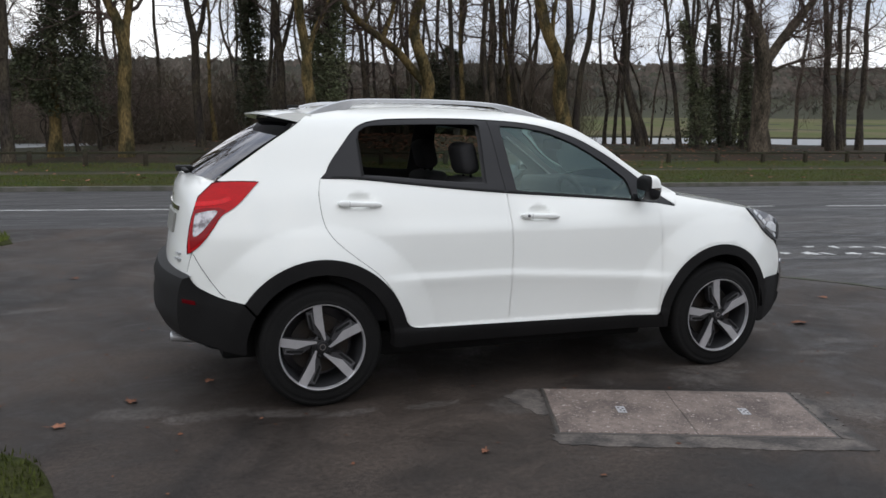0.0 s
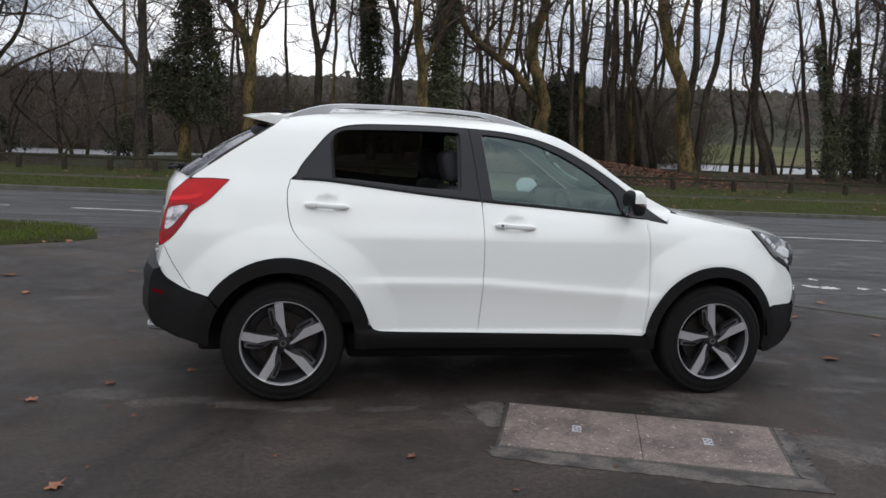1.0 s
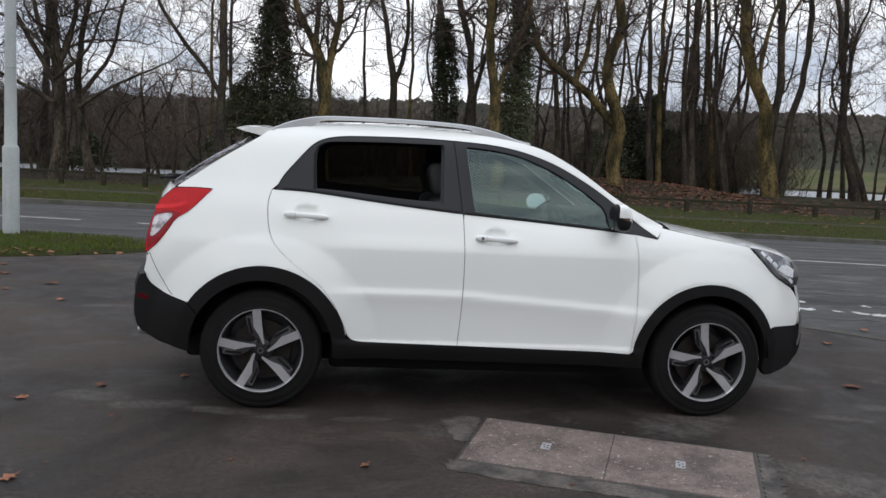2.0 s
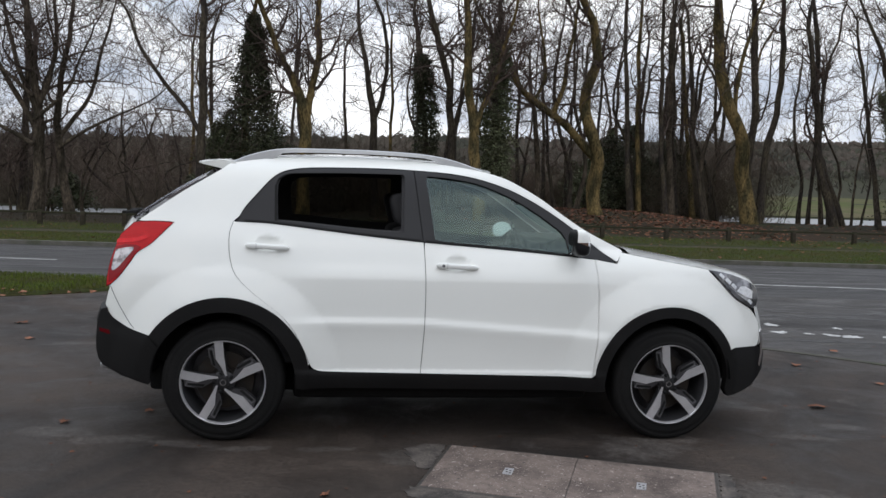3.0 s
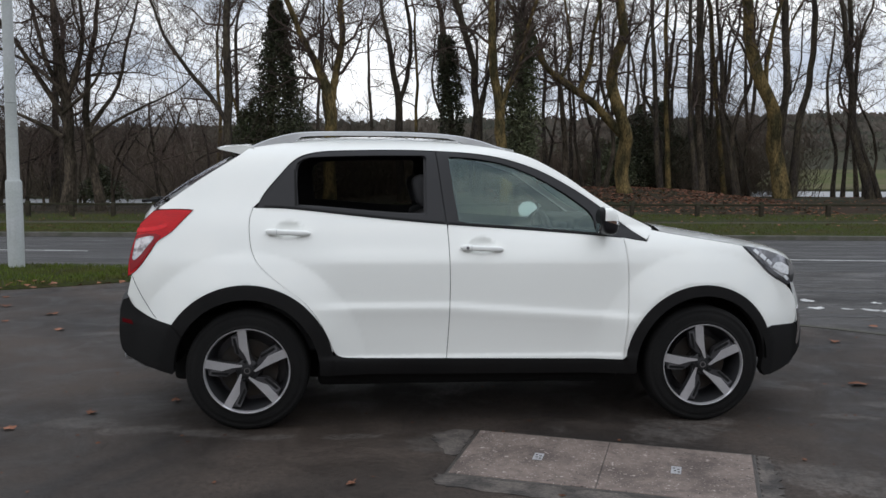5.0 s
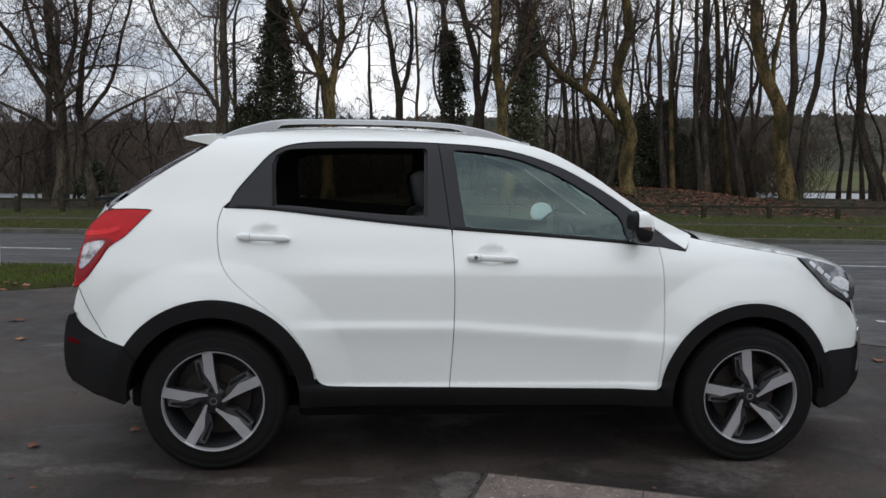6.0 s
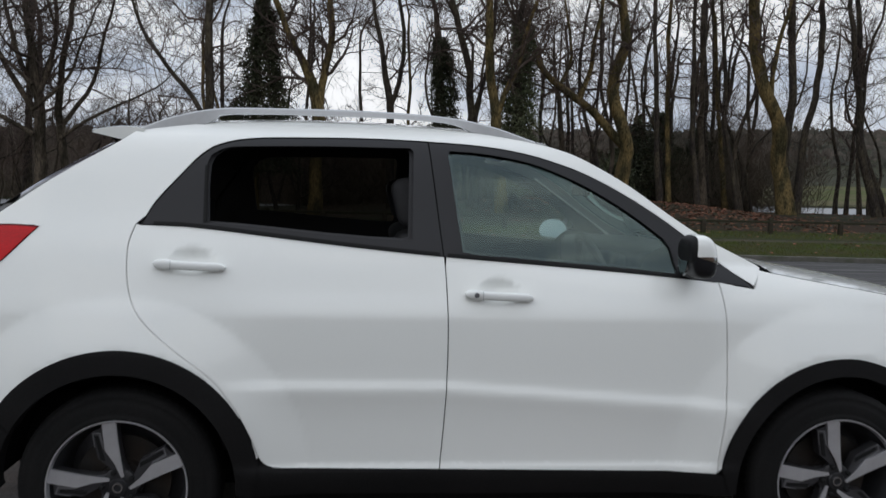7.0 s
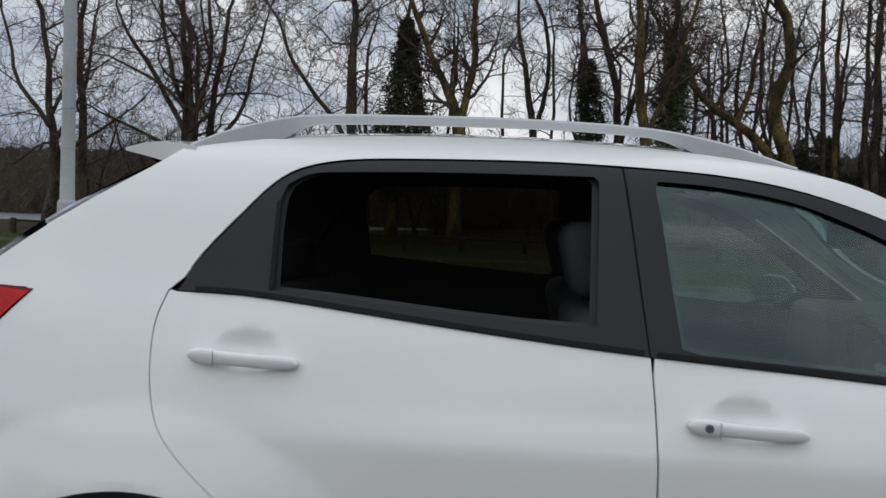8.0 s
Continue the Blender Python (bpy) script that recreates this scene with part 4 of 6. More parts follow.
    under = [across(-.135, 1.580, .48, .012, -.06), across(-.080, 1.552, .53, .012, -.05)]
    loft("spoiler_underside", under, M["black"], tail, "black spoiler underside")
    wiper = bmesh.new()
    box(wiper, (-.70, -.13, 1.272), (-.60, -.02, 1.306), .012)
    box(wiper, (-.672, -.44, 1.280), (-.645, -.08, 1.298), .006)
    part("rear_wiper", wiper, M["black"], tail, "black rear wiper arm")
    GATE_X = pchip([.70, .78, .90, 1.0, 1.12, 1.20], [-.665, -.665, -.645, -.625, -.605, -.575])

    def on_gate(name, y0, y1, z0, z1, mat, label):
        """A thin plate that follows the tailgate's curve."""
        verts = []
        for z in (z0, z1):
            for y in np.linspace(y0, y1, 9):
                x = float(GATE_X(z)) - .10 * (1 - abs(y / .70) ** 2.4)
                verts += [(x - .012, y, z), (x + .02, y, z)]
        n = 18
        faces = [(2 * k, 2 * k + 2, n + 2 * k + 2, n + 2 * k) for k in range(8)]
        for r in (0, n):
            faces += [(r + 2 * k, r + 2 * k + 1, r + 2 * k + 3, r + 2 * k + 2) for k in range(8)]
        faces += [(0, 1, n + 1, n), (16, 17, n + 17, n + 16)]
        part(name, bm_from(verts, faces), mat, tail, label, smooth=False)

    on_gate("number_plate", -.26, .26, .93, 1.04, M["plate"], "pale number plate, blank")
    on_gate("chrome_strip", -.34, .34, 1.065, 1.09, M["chrome"], "chrome strip over the plate")
    on_gate("emblem", -.06, .06, 1.13, 1.19, M["chrome"], "plain chrome emblem shape")
    on_gate("badge", -.52, -.45, .835, .847, M["silver"], "small silver badge, a plain bar")
    on_gate("badge", -.54, -.44, .805, .817, M["silver"], "small silver badge, a plain bar")
    back = [across(-.60, .748, .50, 0, -.10, power=2.4)] + [across(x, z, half_width(x, z) + .012, 0, -.10, power=2.4) for x, z in ((-.675, .748), (-.715, .735), (-.74, .66), (-.735, .60), (-.745, .55), (-.745, .48), (-.71, .41), (-.58, .36), (-.42, .33))]
    bumper = loft("rear_bumper", back, M["cladding"], car, "matt dark plastic rear bumper")
    for y in (-.46, .46):
        v, f = lathe([(.026, .11), (.034, .10), (.036, 0), (.036, -.10), (.030, -.10), (.028, .02), (.0, .02)], 20)
        pipe = part("exhaust_tip", bm_from([(-.690 - p[1] * .8, y + p[0], .355 + p[2] * .8 + p[1] * .1) for p in v], f), M["silver"], car, "dull metal exhaust tip")


def rail(car, s):
    """A silver roof rail: a bar on two long feet, with an open slot under it."""
    top = run([(-.005, 1.618), (.11, 1.666), (.28, 1.704), (.57, 1.712), (.86, 1.712), (1.16, 1.699), (1.34, 1.668), (1.51, 1.612)], 6)
    slot = pchip([-.01, .20, .245, .29, .57, .86, 1.16, 1.235, 1.27, 1.52], [1.60, 1.632, 1.648, 1.680, 1.688, 1.688, 1.676, 1.655, 1.638, 1.60])
    verts = []
    for x, z in top:
        zt, zb = z, max(min(float(slot(x)), z - .012), 1.55)
        ye = half_width(x, min(float(ROOF_Z(x)), 1.64)) - .012
        if x < .2 or x > 1.27:
            zb = float(ROOF_Z(x)) - .015
        for dy, dz in ((-.014, 0), (-.008, .006), (.008, .006), (.018, 0), (.020, -1), (-.016, -1)):
            verts.append((x, s * (ye - dy * -1 - .006), (zt + dz - .006) if dz != -1 else zb))
    return part("roof_rail", bm_from(verts, grid_faces(len(top), 6, True)), M["silver"], car, "satin silver roof rail with an open slot")


def wheel(car, cx, s):
    """An alloy wheel: tyre, barrel, five machined spokes with slots, cap, nuts and brake disc."""
    hub = new("wheel")
    hub.parent = car
    hub.location = (cx, s * .87, .345)
    hub.rotation_euler = (0, 0, 0 if s < 0 else math.pi)
    tyre = [(.236, -.004), (.246, -.012), (.256, -.010), (.262, -.006), (.266, -.0075), (.290, .000), (.296, -.0005), (.300, .0025), (.318, .004), (.322, .003), (.337, .014), (.345, .026), (.3455, .06), (.345, .17), (.333, .20), (.29, .212), (.236, .20)]
    v, f = lathe(tyre, 72)
    rubber = part("tyre", bm_from(v, f), M["tyre"], hub, "black road tyre", angle=60)
    grooves = []
    gf = []
    for k in range(72):
        a = 2 * math.pi * k / 72
        for j, (r0, r1, y0, y1) in enumerate(((.326, .3465, .006, .040),)):
            b = len(grooves)
            for (r, y, w) in ((r0, y0, .0), (r1, .03, .0), (r1, y1 + .03, .006), (r1, y1 + .03, .018), (r1, .03, .012), (r0, y0, .012)):
                grooves.append(((r + .0008) * math.cos(a + w / .34), y, (r + .0008) * math.sin(a + w / .34)))
            gf += [(b, b + 1, b + 4, b + 5), (b + 1, b + 2, b + 3, b + 4)]
    piece("tread_block", grooves, gf, M["black"], rubber)
    v, f = lathe([(.2385, -.006), (.242, -.010), (.241, -.014), (.2365, -.013), (.2335, -.004), (.231, .006)], 72)
    part("rim", bm_from(v, f), M["alloy"], hub, "bright machined rim lip")
    v, f = lathe([(.2312, .005), (.222, .03), (.212, .06), (.205, .165), (.0, .165)], 48)
    part("barrel", bm_from(v, f), M["alloy_leg"], hub)
    v, f = lathe([(.165, .10), (.165, .085), (.08, .085), (.075, .06), (.0, .06)], 40)
    part("brake_disc", bm_from(v, f), M["steel"], hub, "grey steel brake disc")

    def prism(poly, y0, y1, a, slope=0.0):
        ca, sa = math.cos(a), math.sin(a)
        n = len(poly)
        top = [(r * ca - t * sa, y0 + slope * (1 - r / .22), r * sa + t * ca) for r, t in poly]
        low = [(r * ca - t * sa, y1, r * sa + t * ca) for r, t in poly]
        return top + low, [tuple(range(n)), tuple(range(2 * n - 1, n - 1, -1))] + [(i, (i + 1) % n, n + (i + 1) % n, n + i) for i in range(n)]

    for k in range(5):
        a = radians(97 + 72 * k)
        v, f = prism([(.045, -.038), (.060, .012), (.110, .056), (.206, .064), (.216, .034), (.232, .022), (.234, -.022), (.140, -.021), (.085, -.025)], .004, .05, a, .010)
        arm = part("spoke", bm_from(v, f), M["alloy_leg"], hub, "satin grey slotted spoke")
        v, f = prism([(.032, -.016), (.085, .000), (.138, .026), (.236, .024), (.238, -.024), (.150, -.022), (.085, -.023), (.036, -.026)], -.006, .006, a, .010)
        part("spoke_face", bm_from(v, f), M["alloy"], arm, "bright machined spoke face")
        v, f = prism([(.098, .033), (.190, .043), (.190, .055), (.104, .047)], .001, .01, a, .010)
        part("spoke_slot", bm_from(v, f), M["black"], arm)
        v, f = prism([(.140, .028), (.200, .032), (.204, .062), (.150, .0605), (.150, .0580), (.199, .059), (.196, .040), (.142, .0335)], -.001, .004, a, .010)
        part("spoke_edge", bm_from(v, f), M["alloy_mid"], arm)
        b = a + radians(9)
        v, f = lathe([(.0, -.006), (.006, -.006), (.009, -.002), (.009, .02)], 12)
        part("wheel_nut", bm_from([(p[0] + .055 * math.cos(b), p[1] - .002, p[2] + .055 * math.sin(b)) for p in v], f), M["black"], hub)
    v, f = lathe([(.066, .03), (.064, .014), (.050, .008), (.034, .006), (.033, .001), (.030, -.002), (.0, -.003)], 32)
    part("wheel_hub", bm_from(v, f), M["alloy_dark"], hub, "dark hub with a centre cap")
    v, f = lathe([(.018, -.002), (.018, -.006), (.013, -.006), (.013, -.002)], 24)
    part("cap_ring", bm_from(v, f), M["chrome"], hub, "small chrome ring on the cap")
    return hub


def wing_mirror(car, s):
    base = new("wing_mirror")
    base.parent = car

    def rim(a):
        """Where a ray from the strip's inner end meets the housing's rounded outline."""
        lo, hi = 0.0, 0.2
        for _ in range(24):
            d = (lo + hi) / 2
            x, z = 2.015 + d * math.cos(a), 1.199 + d * math.sin(a)
            inside = (abs(x + .14 * (z - 1.196) - 2.049) / .053) ** 2.8 + (abs(z - 1.194) / .079) ** 2.8 < 1
            lo, hi = (d, hi) if inside else (lo, d)
        return lo

    rings = ((.835, .84), (.85, .95), (.868, .99), (.89, 1.0), (.925, .99), (.945, .95), (.958, .87), (.966, .74), (.970, .50), (.972, .02))
    # the black rim also covers the near glass, standing in for its shade
    for name, a0, a1, grown, mat, label in (("shell", -15, -124, 0.0, M["frame"], "gloss black lower mirror shell"), ("rear_rim", 238, 86, .001, M["cladding"], "matt black rim round the mirror glass"),
                                            ("mirror_cap", 88, 0, .003, M["paint"], "white mirror cap"), ("indicator", 1, -17, .0025, M["chrome"], "clear indicator strip")):
        verts = []
        for y, k in rings:
            for a in np.linspace(radians(a0), radians(a1), 15):
                r = (rim(a) + grown) * k
                verts.append((2.015 + r * math.cos(a), s * (y + grown), 1.199 + r * math.sin(a)))
        part(name, bm_from(verts, grid_faces(len(rings), 15)), mat, base, label)
    pane = bmesh.new()
    wide = .045 if s < 0 else .102
    turn = Matrix.Translation((2.001 if s < 0 else 1.925, s * .885, 1.19)) @ Matrix.Rotation(radians(0 if s < 0 else 35), 4, "Z") @ Matrix.Rotation(radians(2.2), 4, "Y") @ Matrix.Diagonal((1, wide, .066, 1)) @ Matrix.Rotation(radians(90), 4, "Y")
    bmesh.ops.create_cone(pane, cap_ends=True, segments=28, radius1=1, radius2=1, depth=.006, matrix=turn)
    part("mirror_glass", pane, M["mirror"], base, "mirror glass facing back")
    foot = bmesh.new()
    box(foot, (2.03, min(s * .72, s * .88), 1.112), (2.085, max(s * .72, s * .88), 1.150), .012)
    part("foot", foot, M["frame"], base)


def seat(car, x, y, back_tilt=14):
    unit = new("car_seat")
    unit.parent = car
    unit.location = (x, y, .58)
    cushion = box(bmesh.new(), (-.05, -.25, -.12), (.50, .25, .10), .05, 3)
    part("seat_cushion", cushion, M["inside"], unit)
    back = box(bmesh.new(), (-.09, -.25, .05), (.06, .25, .68), .05, 3)
    bmesh.ops.rotate(back, verts=back.verts[:], cent=(0, 0, .05), matrix=Matrix.Rotation(radians(-back_tilt), 3, "Y"))
    part("backrest", back, M["inside"], unit)
    rest = box(bmesh.new(), (-.055, -.135, .70), (.055, .135, .90), .045, 3)
    bmesh.ops.rotate(rest, verts=rest.verts[:], cent=(0, 0, .05), matrix=Matrix.Rotation(radians(-back_tilt), 3, "Y"))
    head = part("headrest", rest, M["inside"], unit, "black headrest on two posts")
    for dy in (-.06, .06):
        pole = box(bmesh.new(), (-.007, dy - .007, .64), (.007, dy + .007, .72), .003)
        bmesh.ops.rotate(pole, verts=pole.verts[:], cent=(0, 0, .05), matrix=Matrix.Rotation(radians(-back_tilt), 3, "Y"))
        part("headrest_post", pole, M["black"], head)


def car_inside(car):
    # floor pan box reaches down to z .20, unseen, to block far-side light
    for name, lo, hi, label in (("floor_pan", (.38, -.66, .20), (2.2, .66, .36), "black underbody floor pan, hung low to block light"), ("boot_floor", (-.66, -.56, .40), (.37, .56, .62), "black boot floor"),
                                ("rear_axle", (-.50, -.46, .20), (.40, .46, .39), "black rear axle beam"), ("engine_bay", (2.21, -.55, .24), (3.10, .55, .88), "black engine bay")):
        part(name, box(bmesh.new(), lo, hi, .03), M["black"], car, label)
    for cx, _ in WHEELS:
        for s in (-1, 1):
            v, f = [], []
            arcs = [radians(178 - 176 * i / 20) for i in range(21)]
            for y in (.80, .46):
                v += [(cx + .43 * math.cos(a), s * y, .345 + .43 * math.sin(a)) for a in arcs]
            f = grid_faces(2, 21) + [tuple(range(21, 42))]
            part("wheel_liner", bm_from(v, f), M["black"], car)
    for s in (-1, 1):
        trim = bmesh.new()
        box(trim, (.06, min(s * .66, s * .70), .42), (2.10, max(s * .66, s * .70), 1.00), .02)
        part("door_card", trim, M["inside"], car)
    dash = bmesh.new()
    box(dash, (1.90, -.64, .82), (2.32, .64, 1.192), .05, 3)
    hood = box(bmesh.new(), (1.84, -.53, 1.06), (2.02, -.19, 1.165), .04, 3)
    part("instrument_hood", hood, M["inside"], car, "dark instrument hood")
    part("dashboard", dash, M["soft_grey"], car, "dark dashboard")
    v, f = [], []
    ring = [(1.83 - .07 * math.sin(a), -.36 + .185 * math.cos(a), 1.06 + .17 * math.sin(a)) for a in [2 * math.pi * i / 28 for i in range(29)]]
    tube(v, f, ring, [.017] * 29, 8)
    steering = part("steering_wheel", bm_from(v, f), M["soft_grey"], car, "black steering wheel")
    boss = bmesh.new()
    box(boss, (1.835, -.46, 1.02), (1.90, -.26, 1.11), .02)
    part("boss", boss, M["grey_trim"], steering)
    for x, y in ((1.20, -.37), (1.20, .37)):
        seat(car, x, y)
    bench = bmesh.new()
    box(bench, (.18, -.62, .50), (.66, .62, .70), .05, 3)
    box(bench, (.02, -.62, .60), (.18, .62, 1.20), .05, 3)
    part("rear_bench", bench, M["inside"], car, "dark rear bench seat")
    for y in (-.40, .40):
        rest = box(bmesh.new(), (.0, y - .12, 1.20), (.10, y + .12, 1.34), .04, 3)
        part("rear_headrest", rest, M["inside"], car)
    lining = [across(x, float(ROOF_Z(x)) - .035, half_width(x, float(ROOF_Z(x)) - .03) - .03, .03) for x in np.linspace(.0, 1.55, 8)]
    loft("headlining", lining, M["inside"], car)
    shelf = bmesh.new()
    box(shelf, (-.50, -.58, 1.10), (.02, .58, 1.13), .01)
    part("parcel_shelf", shelf, M["inside"], car)
    # a glint on the far pillar, made as a thin white tube
    v, f = [], []
    tube(v, f, [(x, half_width(x, z) - .062, z) for x, z in line((1.74, 1.478), (2.27, 1.128), 12)], [.0055] * 13, 6)
    part("windscreen_glint", bm_from(v, f), M["handle"], car, "white tube standing in for a glint along the windscreen edge")
    view = bmesh.new()
    box(view, (1.83, -.12, 1.40), (1.86, .12, 1.47), .012)
    part("rear_view_mirror", view, M["black"], car)


car = thing("car", "white compact five-door SUV parked on a dark tarmac driveway", "car")
for side in (-1, 1):
    car_side(car, side)
    rail(car, side)
    wing_mirror(car, side)
car_skins(car)
for wheel_x in (0.0, 2.65):
    for side in (-1, 1):
        wheel(car, wheel_x, side)
car_inside(car)
aerial = bmesh.new()
box(aerial, (-.02, -.02, 1.655), (.05, .02, 1.672), .006)
part("roof_aerial", aerial, M["black"], car, "short black roof aerial")


# ---- the driveway and what lies on it ----
def plan_sheet(name, outline, z, mat, label, category, depth=0.06, parent=None, kind="structure"):
    """A flat slab cut to an outline in x and y."""
    bm = bmesh.new()
    vs = [bm.verts.new((x, y, z)) for x, y in outline]
    es = [bm.edges.new((vs[i], vs[(i + 1) % len(vs)])) for i in range(len(vs))]
    bmesh.ops.triangle_fill(bm, use_beauty=True, edges=es)
    for f in bm.faces:
        if f.normal.z < 0:
            f.normal_flip()
    if depth:
        made = bmesh.ops.extrude_edge_only(bm, edges=[e for e in bm.edges if e.is_boundary])["geom"]
        for g in made:
            if isinstance(g, bmesh.types.BMVert):
                g.co.z -= depth
    ob = part(name, bm, mat, parent, smooth=False)
    return tagged(ob, label, category, kind=kind) if parent is None else tagged(ob, label)


plan_sheet("driveway", [(-22, -14), (16, -14), (14, -7), (6.6, 0.1), (5.9, 1.25), (5.2, 2.05), (4.6, 2.5), (3.6, 3.1), (2.4, 4.6), (1.2, 7.52), (-12, 8.83), (-22, 9.83)], 0.0, M["drive"],
           "dark damp tarmac driveway with scuffs and leaves", "driveway")
plan_sheet("junction_apron", [(16, -14), (34, -14), (36, 4.0), (12, 6.45), (1.2, 7.53), (2.3, 4.4), (3.5, 2.95), (4.6, 2.35), (5.2, 1.9), (5.9, 1.1), (6.6, -0.1), (14, -7.2)], -0.006, M["old_road"],
           "worn patched tarmac at the junction mouth", "road")
edging = run([(3.6, 3.05), (4.6, 2.45), (5.2, 2.0), (5.9, 1.2), (6.6, 0.05), (10, -3.3)], 6)
V, F = [], []
for i, (x, y) in enumerate(edging):
    V += [(x - .03, y - .03, -.02), (x - .03, y - .03, .006), (x + .03, y + .03, .006), (x + .03, y + .03, -.02)]
tagged(piece("edging", V, grid_faces(len(edging), 4), M["edging"]), "thin mossy flush edging between two tarmac surfaces", "edging", kind="structure")


def blob(cx, cy, rx, ry, turn, seed, n=36):
    rng = random.Random(seed)
    amps = [(rng.uniform(.05, .22), k, rng.uniform(0, 6.3)) for k in (2, 3, 5, 8, 11)]
    out = []
    for i in range(n):
        a = 2 * math.pi * i / n
        r = 1 + sum(m * math.sin(k * a + p) for m, k, p in amps)
        x, y = rx * r * math.cos(a), ry * r * math.sin(a)
        out.append((cx + x * math.cos(turn) - y * math.sin(turn), cy + x * math.sin(turn) + y * math.cos(turn)))
    return out


def ragged(corners, seed, amp=.035, step=.05):
    """A broken outline along the sides of a polygon."""
    rng, out = random.Random(seed), []
    for k, (x0, y0) in enumerate(corners):
        x1, y1 = corners[(k + 1) % len(corners)]
        n = max(2, int(math.hypot(x1 - x0, y1 - y0) / step))
        out += [(x0 + (x1 - x0) * i / n + rng.gauss(0, amp * .5), y0 + (y1 - y0) * i / n + rng.gauss(0, amp * .5)) for i in range(n)]
    return out


def cover():
    """A two-part concrete-filled inspection cover in an iron rim, bedded in grey concrete."""
    a, b, c, d = Vector((1.31, -.98, 0)), Vector((2.67, -1.505, 0)), Vector((2.39, -2.17, 0)), Vector((1.06, -1.65, 0))

    def at(u, v):
        return a.lerp(b, u).lerp(d.lerp(c, u), v)

    top = thing("inspection_cover", "pinkish concrete-filled inspection cover set in grey concrete", "manhole cover", at(.5, .5))
    here = at(.5, .5)

    def slab(name, u0, u1, v0, v1, z, mat, label=""):
        q = [at(u0, v0), at(u1, v0), at(u1, v1), at(u0, v1)]
        e = .006
        verts = [(p.x - here.x, p.y - here.y, -.03) for p in q] + [(p.x - here.x, p.y - here.y, z - e) for p in q]
        m = sum(q, Vector()) / 4
        verts += [((p.x - m.x) * (1 - e * 2) + m.x - here.x, (p.y - m.y) * (1 - e * 2) + m.y - here.y, z) for p in q]
        faces = [(8, 9, 10, 11)] + [(i, (i + 1) % 4, 4 + (i + 1) % 4, 4 + i) for i in range(4)] + [(4 + i, 4 + (i + 1) % 4, 8 + (i + 1) % 4, 8 + i) for i in range(4)]
        return piece(name, verts, faces, mat, top, label)

    def bedding(corners, seed):
        outline = [tuple((at(u, v) - here).xy) for u, v in ragged(corners, seed, .014, .03)]
        bm = bmesh.new()
        vs = [bm.verts.new((x, y, .0045)) for x, y in outline]
        es = [bm.edges.new((vs[k], vs[(k + 1) % len(vs)])) for k in range(len(vs))]
        bmesh.ops.triangle_fill(bm, use_beauty=True, edges=es)
        for g in bmesh.ops.extrude_edge_only(bm, edges=[e for e in bm.edges if e.is_boundary])["geom"]:
            if isinstance(g, bmesh.types.BMVert):
                g.co.z -= .03
        part("bedding", bm, M["concrete_grey"], top, "grey concrete bedding strip", smooth=False)

    bedding([(-.03, 1.015), (.30, 1.017), (.60, 1.017), (1.085, 1.015), (1.10, 1.22), (.80, 1.24), (.50, 1.22), (.22, 1.24), (-.02, 1.20)], 71)
    bedding([(1.010, -.02), (1.06, -.01), (1.075, .5), (1.085, 1.008), (1.010, 1.008)], 72)
    bedding([(-.015, -.02), (-.015, .62), (-.06, .60), (-.13, .36), (-.17, .20), (-.10, .02)], 73)
    slab("rim", -.012, 1.012, -.022, 1.022, .007, M["iron"], "thin rusty iron rim")
    slab("infill", .002, .4999, .005, .993, .0105, M["concrete"], "pinkish concrete infill")
    slab("infill", .5001, .998, .005, .993, .0105, M["concrete"], "pinkish concrete infill")
    for u, v in ((.272, .50), (.745, .50)):
        slab("lifting_tag", u - .017, u + .017, v - .07, v + .07, .0135, M["tag"], "small pale metal lifting plate")
        for du, dv in ((-.008, -.030), (.007, -.012), (-.004, .018), (.009, .038)):
            slab("plate_mark", u + du - .004, u + du + .004, v + dv - .010, v + dv + .010, .0142, M["iron"])


cover()


# ---- grass ----
def blades(name, spots, h, mat, label, category, seed=3):
    rng = random.Random(seed)
    V, F = [], []
    for x, y, z in spots:
        a, lean, hh = rng.uniform(0, 6.28), rng.uniform(0, .7), h * rng.uniform(.5, 1.3)
        w = .003 + .003 * rng.random() + h * .022
        b = len(V)
        dx, dy = math.cos(a), math.sin(a)
        V += [(x - dy * w, y + dx * w, z - .004), (x + dy * w, y - dx * w, z - .004), (x + dx * lean * hh, y + dy * lean * hh, z + hh)]
        F.append((b, b + 1, b + 2))
    ob = piece(name, V, F, mat)
    return tagged(ob, label, category, kind="stuff")


def mound(name, outline, z, mat, label):
    m = (sum(p[0] for p in outline) / len(outline), sum(p[1] for p in outline) / len(outline))
    rings = []
    for k, (f, zz) in enumerate(((1.0, -.03), (1.0, .006), (.985, z * .7), (.95, z), (.6, z + .01), (.2, z + .01))):
        rings += [(m[0] + (x - m[0]) * f, m[1] + (y - m[1]) * f, zz) for x, y in outline]
    n = len(outline)
    faces = grid_faces(6, n, True) + [tuple(range(5 * n, 6 * n))]
    return tagged(piece(name, rings, faces, mat, smooth=True), label, "grass", kind="structure")


def inside(p, poly):
    hit = False
    for i in range(len(poly)):
        (x0, y0), (x1, y1) = poly[i], poly[i - 1]
        if (y0 > p[1]) != (y1 > p[1]) and p[0] < (x1 - x0) * (p[1] - y0) / (y1 - y0) + x0:
            hit = not hit
    return hit


